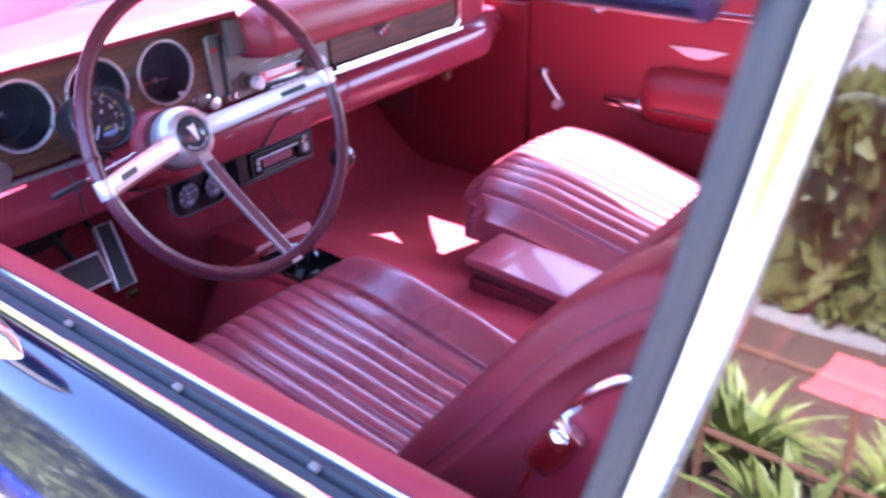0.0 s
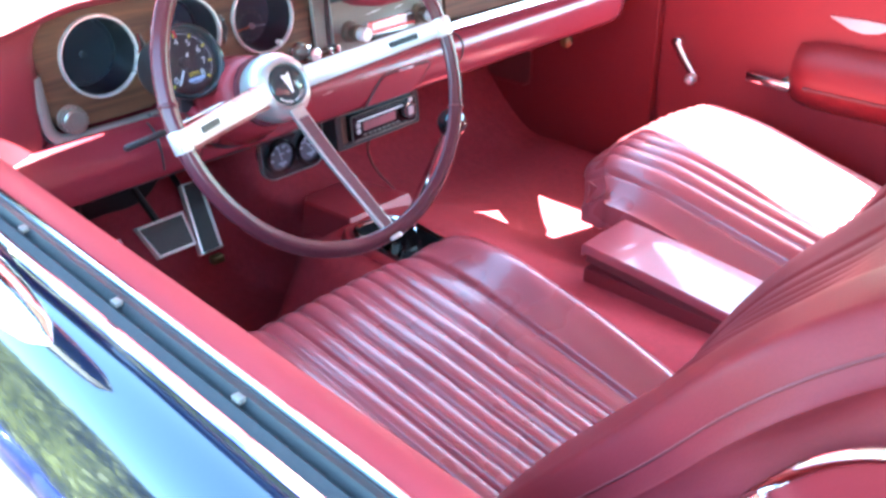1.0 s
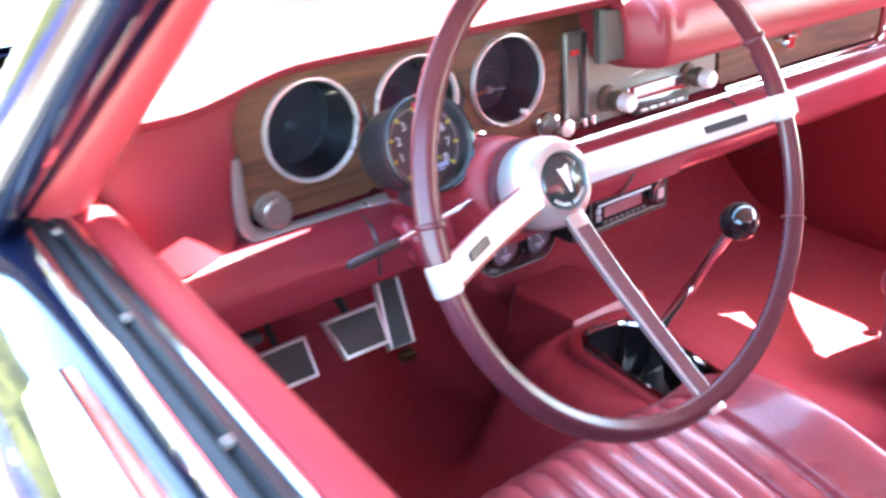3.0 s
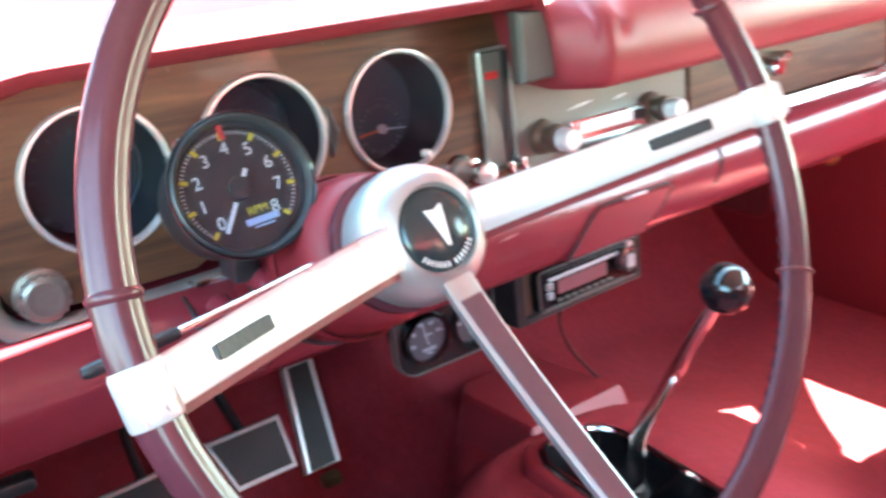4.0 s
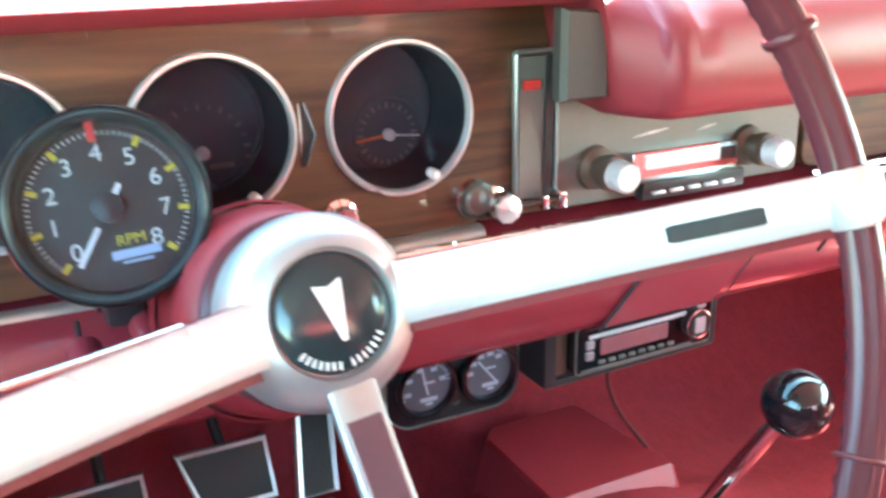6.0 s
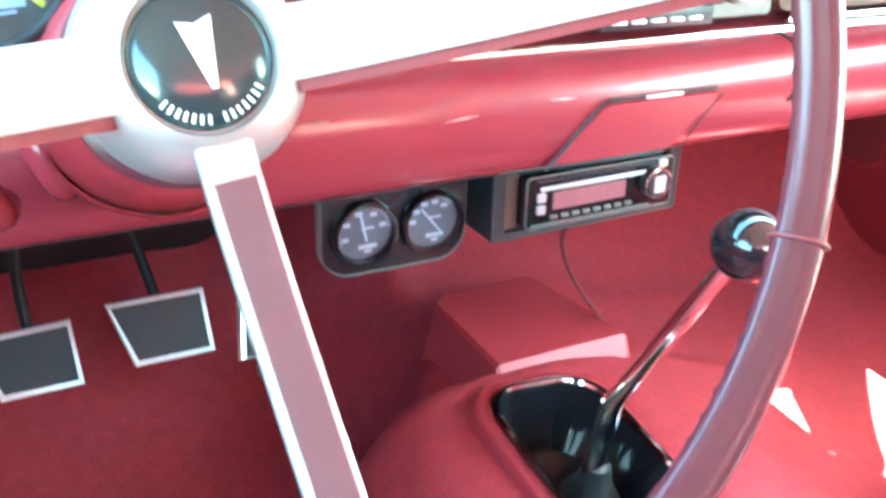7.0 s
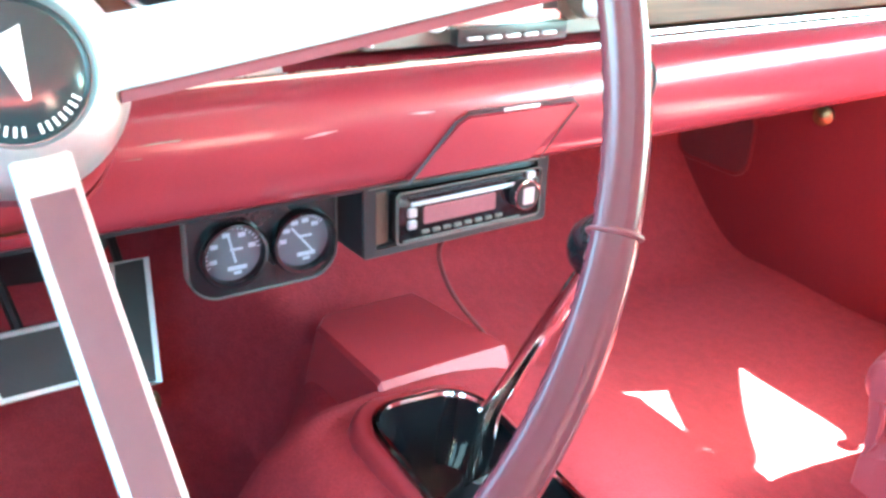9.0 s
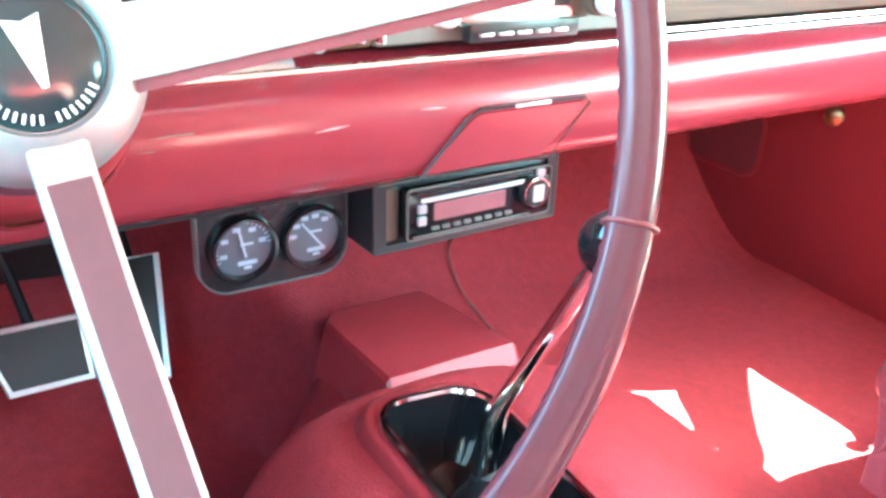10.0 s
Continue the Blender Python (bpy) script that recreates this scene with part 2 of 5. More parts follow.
def rim_plate(bm, pts, inner, m, depth, lip=0.0):
    """A frame between two outlines of equal length."""
    rings = [[m @ Vector((x, y, -depth)) for x, y in pts], [m @ Vector((x, y, 0)) for x, y in pts],
             [m @ Vector((x, y, lip)) for x, y in grow(pts, 0.0012)],
             [m @ Vector((x, y, 0)) for x, y in inner], [m @ Vector((x, y, -depth)) for x, y in inner]]
    loft(bm, rings, caps=False)
    return bm


def words(text, size, m, mat, parent, name="lettering", align='CENTER'):
    cu = bpy.data.curves.new(name, 'FONT')
    cu.body, cu.size, cu.align_x, cu.align_y, cu.extrude = text, size, align, 'CENTER', 0.0001
    tmp = bpy.data.objects.new("tmp", cu)
    me = bpy.data.meshes.new_from_object(tmp)
    bpy.data.objects.remove(tmp)
    me.transform(m)
    me.materials.append(mat)
    ob = new(name, me)
    ob.parent = parent
    ORIGIN[ob] = Matrix.Identity(4)
    if parent.type == 'EMPTY':
        ob.matrix_parent_inverse = ORIGIN[parent].inverted()
    return ob


def bm_new():
    return bmesh.new()


def bend(points, k=8):
    """A smooth curve through points (Catmull-Rom)."""
    ps = [Vector(p) for p in points]
    ps = [2 * ps[0] - ps[1]] + ps + [2 * ps[-1] - ps[-2]]
    out = []
    for i in range(1, len(ps) - 2):
        for j in range(k):
            t = j / k
            out.append(0.5 * (2 * ps[i] + (ps[i + 1] - ps[i - 1]) * t + (2 * ps[i - 1] - 5 * ps[i] + 4 * ps[i + 1] - ps[i + 2]) * t * t
                              + (3 * ps[i] - ps[i - 1] - 3 * ps[i + 1] + ps[i + 2]) * t ** 3))
    out.append(ps[-2])
    return out


def smooth(a, b, x):
    t = min(1, max(0, (x - a) / (b - a)))
    return t * t * (3 - 2 * t)


# ---------------------------------------------------------------- ground and garden
GROUND = 0.0
bm = bm_new()
loft(bm, [[(x, y, GROUND) for y in (-300, -40, -8, 8, 40, 300)] for x in (-300, -40, -8, 8, 40, 300)], closed=False)
solo("ground", bm, CONCRETE, "pale sunlit concrete driveway", "ground", kind="structure")

bm = bm_new()
rng = random.Random(4)
loft(bm, [[(x, y, 0.03 + 0.03 * rng.random()) for y in np.linspace(-6, 0.9, 24)] for x in np.linspace(-4.1, -2.12, 8)], closed=False)
solo("garden_bed", bm, BARK, "brown mulched garden bed beside the driveway", "garden bed", kind="structure")


def hedge(name, x0, x1, y0, y1, h, count, label, seed):
    """A hedge of many small leaf quads over an uneven block."""
    r = random.Random(seed)
    c0, c1, ct = x0 + 0.15, x1 - 0.12, h * 0.66
    vs = [Vector(p) for p in ((c0, y0, 0), (c1, y0, 0), (c1, y1, 0), (c0, y1, 0), (c0, y0, ct), (c1, y0, ct), (c1, y1, ct), (c0, y1, ct))]
    fs = [(4, 5, 6, 7), (1, 2, 6, 5), (0, 4, 7, 3), (0, 1, 5, 4), (2, 3, 7, 6)]
    for _ in range(count):
        y, z = r.uniform(y0, y1), h * r.random() ** 0.85
        top = h * (0.86 + 0.22 * noise.noise((y * 0.9, seed, 0)))
        z = min(z, top)
        x = r.uniform(x0, x1) + 0.25 * noise.noise((y * 1.3, z * 1.5, seed))
        s = r.uniform(0.05, 0.13)
        m = Matrix.LocRotScale((x, y, z), Euler((r.uniform(0, 6), r.uniform(0, 6), r.uniform(0, 6))), None)
        k = len(vs)
        for p in ((-s, 0, 0), (0, -s * 0.45, 0.01), (s, 0, 0), (0, s * 0.45, 0.01)):
            vs.append(m @ Vector(p))
        fs.append((k, k + 1, k + 2, k + 3))
    me = bpy.data.meshes.new(name)
    me.from_pydata(vs, [], fs)
    me.materials.append(HEDGE)
    return tagged(new(name, me), label, "hedge", kind="stuff")


hedge("hedge", -5.2, -4.4, -9, 1.0, 1.2, 22000, "low green clipped hedge behind the garden bed", 2)
hedge("hedge", -5.2, -4.2, 1.0, 8, 2.7, 30000, "tall green clipped hedge behind the blue pots", 3)


def strap_plant(at, seed):
    """A clump of long arching strap leaves."""
    r = random.Random(seed)
    root = thing("strap_leaf_plant", at, "yellow-green clump of strap leaves in the garden bed", "plant", "garden plants")
    for k in range(3):
        bm = bm_new()
        for _ in range(22):
            a, ln, lean = r.uniform(0, 6.28), r.uniform(0.16, 0.30), r.uniform(0.2, 0.9)
            d, side = Vector((math.cos(a), math.sin(a), 0)), Vector((-math.sin(a), math.cos(a), 0))
            w = r.uniform(0.012, 0.022)
            base = Vector(at) + d * r.uniform(0, 0.08)
            rows = []
            for i in range(7):
                t = i / 6
                p = base + d * (ln * lean * t * (0.4 + t)) + Vector((0, 0, ln * (t * 1.1 - 0.55 * lean * t * t)))
                ww = w * (1 - t ** 3) + 0.001
                rows.append([p - side * ww + Vector((0, 0, 0.004)), p, p + side * ww + Vector((0, 0, 0.004))])
            loft(bm, rows, closed=False)
        part("leaves", bm, LEAF, root)
    return root


for i in range(18):
    strap_plant((-2.27 - 0.40 * (i % 2) - 0.10 * rng.random(), -4.4 + 0.235 * i, 0.04), i)


def rail_fence():
    root = thing("rail_fence", (-2.42, -1.0, GROUND), "low rusty steel rail fence before the garden bed", "fence")
    for z in (0.24, 0.50):
        part("rail", tube(bm_new(), [(-2.42, -5.5, z), (-2.42, 0.85, z)], 0.011, 8), RUST, root)
    for i in range(18):
        y = -5.2 + 0.345 * i
        part("post", tube(bm_new(), [(-2.42, y, 0.0), (-2.42, y, 0.50)], 0.010, 8), RUST, root)


rail_fence()


def pot(at):
    root = thing("blue_pot", at, "cobalt blue glazed ribbed garden pot", "pot", "blue garden pots")
    m = Matrix.Translation(at) @ Matrix.Scale(1.35, 4)
    part("body", lathe(bm_new(), [(0.10, 0), (0.15, 0.03), (0.19, 0.12), (0.195, 0.16), (0.20, 0.24), (0.19, 0.30), (0.17, 0.33), (0.155, 0.33), (0.15, 0.30), (0.02, 0.28)], m, 28), COBALT, root)
    part("band", lathe(bm_new(), [(0.20, 0.145), (0.206, 0.15), (0.206, 0.17), (0.20, 0.175)], m, 28, caps=False), BARK, root, "beige clay band")
    return root


first_pot = pot((-3.0, 1.25, 0.0))
for i in range(1, 10):
    copy_thing(first_pot, Matrix.Translation((-3.0, 1.25 + 0.60 * i, 0.0)))

# ---------------------------------------------------------------- car shell
SKIN = [(-0.757, 0.962), (-0.775, 0.957), (-0.799, 0.938), (-0.831, 0.890), (-0.855, 0.80), (-0.864, 0.70), (-0.862, 0.58), (-0.842, 0.44), (-0.825, 0.32), (-0.80, 0.24)]


def skin(y0, y1, side=-1, drop=0.0, n=14):
    """A strip of curved body side between two stations."""
    bm = bm_new()
    rows = []
    for i in range(n + 1):
        y = y0 + (y1 - y0) * i / n
        bow = 0.02 * (y / 2.2) ** 2
        sill = 0.028 * (y + 0.3)
        rows.append([(-side * (x + bow), y, z + (sill if z > 0.5 else 0)) for x, z in SKIN])
    rows2 = [[(p[0] + side * -0.006, p[1], p[2] - 0.002) for p in r] for r in rows]
    for a, b in zip(rows, rows2):
        a.extend(b[::-1])
    loft(bm, rows, closed=True, caps=True)
    return bm


car = thing("car", (0, -0.4, GROUND), "dark navy hardtop coupe with its red interior in view", "car")
for s in (-1, 1):
    part("front_fender", skin(0.535, 2.05, s), PAINT, car)
    part("quarter_panel", skin(-2.3, -0.846, s), PAINT, car)
bm = bm_new()
loft(bm, [[(x, y, z) for y, z in ((0.66, 1.00), (0.9, 1.012), (1.5, 0.99), (2.05, 0.92))] for x in np.linspace(-0.80, 0.80, 12)], closed=False)
loft(bm, [[(x, y, z) for y, z in ((0.66, 0.99), (0.9, 1.002), (1.5, 0.98), (2.05, 0.91))] for x in np.linspace(-0.80, 0.80, 12)], closed=False)
part("hood", bm, PAINT, car)
bm = bm_new()
loft(bm, [[(x, y, z - 0.02 * (x / 0.74) ** 2) for y, z in ((-1.62, 0.97), (-1.9, 0.965), (-2.3, 0.93))] for x in np.linspace(-0.80, 0.80, 12)], closed=False)
part("trunk_lid", bm, PAINT, car)
bm = bm_new()
box(bm, (0, 2.06, 0.57), (1.62, 0.03, 0.70), 0.008)
part("front_panel", bm, PAINT, car)
bm = bm_new()
box(bm, (0, -2.31, 0.57), (1.62, 0.03, 0.72), 0.008)
part("rear_panel", bm, PAINT, car)
bm = bm_new()
box(bm, (0, -0.13, 0.25), (1.58, 4.3, 0.05), 0.01)
part("underbody", bm, BLACK, car)
bm = bm_new()
box(bm, (0, 0.93, 0.63), (1.5, 0.03, 0.72), 0.005)
part("bulkhead", bm, BLACK, car)
part("firewall_pad", box(bm_new(), (-0.415, 0.712, 0.685), (0.56, 0.02, 0.32), 0.006), BLACK, car, "black padding behind the pedals")
bm = bm_new()
box(bm, (0, 0.60, 0.968), (1.52, 0.66, 0.012), 0.003)
part("cowl", bm, BLACK, car)


def roof_point(u, y):
    """Roof skin over the cabin: u across from -1 to 1."""
    half = 0.664 - 0.035 * abs((y + 0.75) / 0.75) ** 2
    crown = 1.365 - 0.060 * abs((y + 0.62) / 0.72) ** 2.2
    return (half * u, y - 0.03 * abs(u) ** 2.4 * smooth(-0.5, 0.08, y), crown - (0.045 + 0.050 * smooth(-0.25, 0.13, y)) * abs(u) ** 3)


bm = bm_new()
ys = np.linspace(-1.30, 0.088, 20)
us = np.linspace(-1, 1, 21)
loft(bm, [[roof_point(u, y) for u in us] + [tuple(np.array(roof_point(u, y)) - (0, 0, 0.045)) for u in us[::-1]] for y in ys], closed=True)
part("roof", bm, PAINT, car)
bm = bm_new()
loft(bm, [[tuple(np.array(roof_point(u * 0.97, y)) - (0, 0, 0.050)) for u in us] + [tuple(np.array(roof_point(u * 0.97, y)) - (0, 0, 0.056)) for u in us[::-1]] for y in ys[1:-1]], closed=True)
part("headliner", bm, HEADLINER, car)


def ws_point(u, t):
    """Windscreen: u across, t from the cowl to the header."""
    x = u * (0.70 - 0.075 * t)
    y = 0.62 - 0.425 * abs(u) ** 2.4 * (1 - 0.785 * t) - 0.540 * t
    return (x, y, 1.00 - 0.02 * abs(u) ** 2 + 0.285 * t - 0.094 * abs(u) ** 2 * t)


bm = bm_new()
loft(bm, [[ws_point(u, t) for u in us] for t in np.linspace(0, 1, 8)], closed=False)
ob = part("windscreen", bm, GLASS, car, "clear curved windscreen glass")
ob.visible_shadow = False
for s in (-1, 1):
    base, top = Vector(ws_point(s, -0.04)), Vector(ws_point(s, 1.10))
    line = [base.lerp(top, k / 6) for k in range(7)]
    pil = part("windscreen_pillar", tube(bm_new(), [p + Vector((s * 0.012, -0.004, 0.0)) for p in line], [0.026, 0.025, 0.023, 0.021, 0.019, 0.016, 0.014], 12, flat=1.3), RED, car, "red padded inner windscreen pillar")
    part("pillar_skin", tube(bm_new(), [p + Vector((s * 0.034, 0.0, 0.004)) for p in line], 0.024, 10), PAINT, pil)
    rail = [Vector(roof_point(s, y)) + Vector((s * 0.030, 0, -0.028)) for y in (-0.06, -0.18, -0.34, -0.55, -0.80)]
    part("outer_pillar", tube(bm_new(), bend([p + Vector((s * 0.062, -0.016, 0.0)) for p in line[::2]] + rail, 4), 0.024, 14), PAINT, pil, "navy outer windscreen pillar")
    part("weatherstrip", tube(bm_new(), [p + Vector((s * 0.040, -0.012, 0.006)) for p in line], 0.012, 8), RUBBER, pil)
    part("drip_rail", tube(bm_new(), [p + Vector((s * 0.050, 0.012, 0.012)) for p in line], 0.010, 8), CHROME, pil)
    part("rear_pillar", loft(bm_new(), [[(s * x, y, z) for x, y, z in r] for r in (
        ((0.765, -1.30, 0.95), (0.765, -2.0, 0.94), (0.70, -2.0, 0.94), (0.70, -1.30, 0.95)),
        ((0.62, -1.14, 1.30), (0.60, -1.32, 1.27), (0.56, -1.32, 1.27), (0.58, -1.14, 1.30)))]), PAINT, car)
bm = bm_new()
loft(bm, [[(u * 0.58, -1.29, 1.27 - 0.04 * u * u) for u in us], [(u * 0.66, -1.72, 0.97) for u in us]], closed=False)
ob = part("rear_window", bm, GLASS, car)
ob.visible_shadow = False
bm = bm_new()
box(bm, (0, -1.60, 0.95), (1.36, 0.5, 0.02), 0.004)
part("parcel_shelf", bm, RED, car)
for sx in (-1, 1):
    for yy in (1.30, -1.55):
        m = frame_of((sx * 0.74, yy, 0.335), (sx, 0, 0))
        w = part("wheel", lathe(bm_new(), [(0.20, -0.09), (0.31, -0.10), (0.335, -0.07), (0.335, 0.06), (0.31, 0.09), (0.20, 0.085)], m, 36), RUBBER, car, "black rubber tyre")
        part("rim", lathe(bm_new(), [(0.19, -0.05), (0.198, 0.08), (0.17, 0.06), (0.06, 0.07), (0.03, 0.085)], m, 28), CHROME, w)


def quarter_window(s):
    """Raised rear side glass with its chrome front frame and black seal."""
    root = thing("quarter_window", (s * 0.74, -0.95, 0.95), "raised rear side window with chrome frame and black seal", "car window", "rear side windows")
    f = [(s * 0.7350, -0.7780, 0.9300), (s * 0.7240, -0.7970, 1.0281), (s * 0.7110, -0.8240, 1.1554), (s * 0.6950, -0.8470, 1.2945)]
    part("seal", tube(bm_new(), [Vector(p) + Vector((0, 0.017, 0)) for p in bend(f, 5)], 0.009, 10), RUBBER, root, "black rubber seal")
    part("window_frame", tube(bm_new(), bend(f, 5), 0.0095, 10), CHROME, root, "polished chrome frame")
    bm = bm_new()
    rings = []
    for x, y, z in bend(f, 4):
        t = (z - 0.93) / 0.37
        rings.append([(x, y - 0.008, z), (x * (1 - 0.01 * t), y - 0.3, z), (x * (1 - 0.03 * t), -1.32 + 0.10 * t, z),
                      (x * (1 - 0.03 * t) - s * 0.005, -1.32 + 0.10 * t, z), (x * (1 - 0.01 * t) - s * 0.005, y - 0.3, z), (x - s * 0.005, y - 0.008, z)])
    loft(bm, rings)
    ob = part("pane", bm, TINTED, root)
    ob.visible_shadow = False
    part("belt_trim", tube(bm_new(), [(s * 0.755, -0.82, 0.952), (s * 0.755, -1.35, 0.945)], 0.008, 8), CHROME, root)


quarter_window(-1)
quarter_window(1)
for s in (-1, 1):
    bm = bm_new()
    box(bm, (s * 0.72, -1.20, 0.66), (0.03, 0.72, 0.56), 0.01)
    part("quarter_trim", bm, RED, car, "red vinyl rear side trim")

# ---------------------------------------------------------------- floor


def floor_z(x, y):
    """Carpet height: flat wells, a broad tunnel, and a toe board that climbs to the bulkhead."""
    d = x + 0.03
    if d > 0:
        wide, sharp = 0.26 * (1 + 0.25 * smooth(0.35, 0.7, y)), 2.2
    else:
        wide, sharp = 0.055 + 0.150 * smooth(0.45, 0.24, y) + 0.02 * smooth(0.24, 0.10, y) + 0.12 * smooth(0.45, 0.75, y), 5.0
    low = 0.455 if d > 0 else 0.415
    h = 0.573 - low + 0.05 * smooth(0.35, 0.75, y)
    z = low + h * math.exp(-abs(d / wide) ** sharp)
    toe = smooth(0.46, 0.92, y)
    z -= 0.10 * smooth(0.062, 0.045, abs(x + 0.05)) * smooth(0.115, 0.095, abs(y - 0.135))
    z -= 0.05 * smooth(0.27, 0.33, y) * math.exp(-(d / 0.2) ** 2)
    top = 0.64 + 0.20 * smooth(-0.16, -0.05, x)
    return max(z, z * (1 - toe) + top * toe) - 0.015 * smooth(-0.35, -0.7, y)


bm = bm_new()
xs, ys = np.linspace(-0.70, 0.70, 141), np.linspace(-1.25, 0.91, 190)
loft(bm, [[(x, y, floor_z(x, y) + 0.0012 * noise.noise((x * 60, y * 60, 1)) + 0.003 * noise.noise((x * 9, y * 9, 4))) for y in ys] for x in xs], closed=False)
solo("floor", bm, CARPET, "deep red looped carpet over floor and tunnel", "carpet", kind="structure")
for s in (-1, 1):
    bm = bm_new()
    box(bm, (s * 0.715, -0.28, 0.410 - 0.01 * s), (0.05, 1.15, 0.06), 0.012)
    part("door_sill", bm, SILVER, car, "ribbed metal sill plate")
    # kick panel with a rounded vent opening
    kick = thing("kick_panel", (s * 0.70, 0.45, 0.36), "red moulded kick panel with a vent opening", "kick panel", "kick panels")
    pts = [(-0.16, -0.20), (0.17, -0.20), (0.30, 0.02), (0.30, 0.40), (-0.16, 0.40)]
    m = frame_of((s * 0.695, 0.47, 0.50), (-s, 0, 0))
    pts = [(-s * a, b) for a, b in pts] if s > 0 else pts
    if s > 0:
        pts = pts[::-1]
    # kick panel takes its shade from the dimmed red
    part("panel", plate(bm_new(), [(-a, b) for a, b in pts][::-1], m, 0.02, 0.003), DIMRED, kick)
    o = outline(0.145, 0.108, 0.030)
    mm = frame_of((s * 0.692, 0.570, 0.625), (-s, 0, 0))
    part("vent_frame", rim_plate(bm_new(), o, grow(o, 0.006), mm, 0.004, 0.002), DIMRED, kick)
    part("vent_opening", plate(bm_new(), grow(o, 0.006), mm @ Matrix.Translation((0, 0, 0.0006)), 0.001, 0.0002), PIPING, kick, "dark vent opening")
    part("knob", lathe(bm_new(), [(0.004, 0), (0.004, 0.02), (0.012, 0.022), (0.013, 0.034), (0.006, 0.038)], frame_of((s * 0.69, 0.385, 0.712), (-s, -0.3, 0)), 18), BRASS, kick, "small brass pull knob")


# ---------------------------------------------------------------- doors
def driver_door():
    root = thing("driver_door", (-0.78, -0.15, 0.26), "closed navy door with red inner panel, window wound down", "car door")
    part("outer_skin", skin(-0.84, 0.53, -1, n=24), PAINT, root, "glossy navy outer panel")
    ys = np.linspace(-0.84, 0.53, 24)

    def lift(y):
        return 0.028 * (y + 0.3)
    bm = bm_new()
    prof = [(-0.722, 0.955), (-0.716, 0.964), (-0.704, 0.966), (-0.690, 0.961), (-0.680, 0.945), (-0.677, 0.90), (-0.684, 0.70), (-0.684, 0.42), (-0.722, 0.42)]
    loft(bm, [[(x, y, z + lift(y) * (z > 0.6)) for x, z in prof] for y in ys])
    part("inner_panel", bm, RED, root, "red vinyl inner door panel")
    for nm, x, z, r, mt in (("inner_bead", -0.7215, 0.966, 0.0028, CHROME), ("outer_bead", -0.7520, 0.965, 0.0038, CHROME)):
        part(nm, tube(bm_new(), [(x, y, z + lift(y)) for y in ys], r, 8), mt, root, "bright chrome sill bead")
    bm = bm_new()
    prof = [(-0.7485, 0.958), (-0.7475, 0.9650), (-0.740, 0.9670), (-0.7355, 0.961), (-0.7310, 0.9675), (-0.7250, 0.966), (-0.7240, 0.958)]
    loft(bm, [[(x, y, z + lift(y)) for x, z in prof] for y in ys])
    part("window_seal", bm, RUBBER, root, "black rubber window seal")
    for y in (0.13, -0.015, -0.155, -0.298, -0.438, -0.578, -0.72):
        bm = bm_new()
        box(bm, (-0.7345, y, 0.966 + lift(y)), (0.006, 0.008, 0.004), 0.001)
        part("clip", bm, SATIN, root)
    b = part("lock_button", lathe(bm_new(), [(0.004, 0), (0.004, 0.016), (0.0085, 0.018), (0.010, 0.024), (0.008, 0.029), (0.002, 0.030)], frame_of((-0.700, -0.668, 0.945), (0, 0, 1)), 20), CHROME, root, "chrome lock button")
    rows = []
    for i in range(15):
        t = i / 14
        r = 0.021 * math.sqrt(max(0.0, 1 - (1 - min(t * 1.6, 1.0)) ** 2)) * (1 - 0.35 * t * t) + 0.001
        rows.append([(-0.792 + r * math.cos(q) * 0.9, -0.335 + 0.24 * t, 0.980 + 0.013 * t + r * 0.75 * math.sin(q)) for q in (2 * math.pi * k / 18 for k in range(18))])
    mi = part("mirror", loft(bm_new(), rows), CHROME, root, "long chrome teardrop mirror body", angle=60)
    part("mirror_foot", tube(bm_new(), bend([(-0.786, -0.12, 0.955), (-0.789, -0.12, 0.972), (-0.792, -0.12, 0.988)], 5), 0.012, 12), CHROME, mi)
    root.location += Vector((0.016, 0, -0.002))
    return root


driver_door()


def crank(root, at, s, drop=0.06, back=0.022):
    """A window winder: boss, arm and knob."""
    m = frame_of(at, (-s, 0, 0))
    a = part("window_crank", lathe(bm_new(), [(0.014, 0), (0.014, 0.012), (0.010, 0.018), (0.003, 0.020)], m, 20), CHROME, root, "chrome window winder")
    e = Vector(at) + Vector((-s * 0.022, -back, -drop))
    part("arm", tube(bm_new(), [Vector(at) + Vector((-s * 0.014, 0, 0)), Vector(at) + Vector((-s * 0.018, -back * 0.45, -drop * 0.5)), e], [0.010, 0.0085, 0.0075], 10), CHROME, a)
    part("knob", lathe(bm_new(), [(0.006, 0), (0.010, 0.006), (0.012, 0.016), (0.008, 0.026), (0.003, 0.028)], frame_of(e, (-s, 0, 0)), 18), SILVER, a)


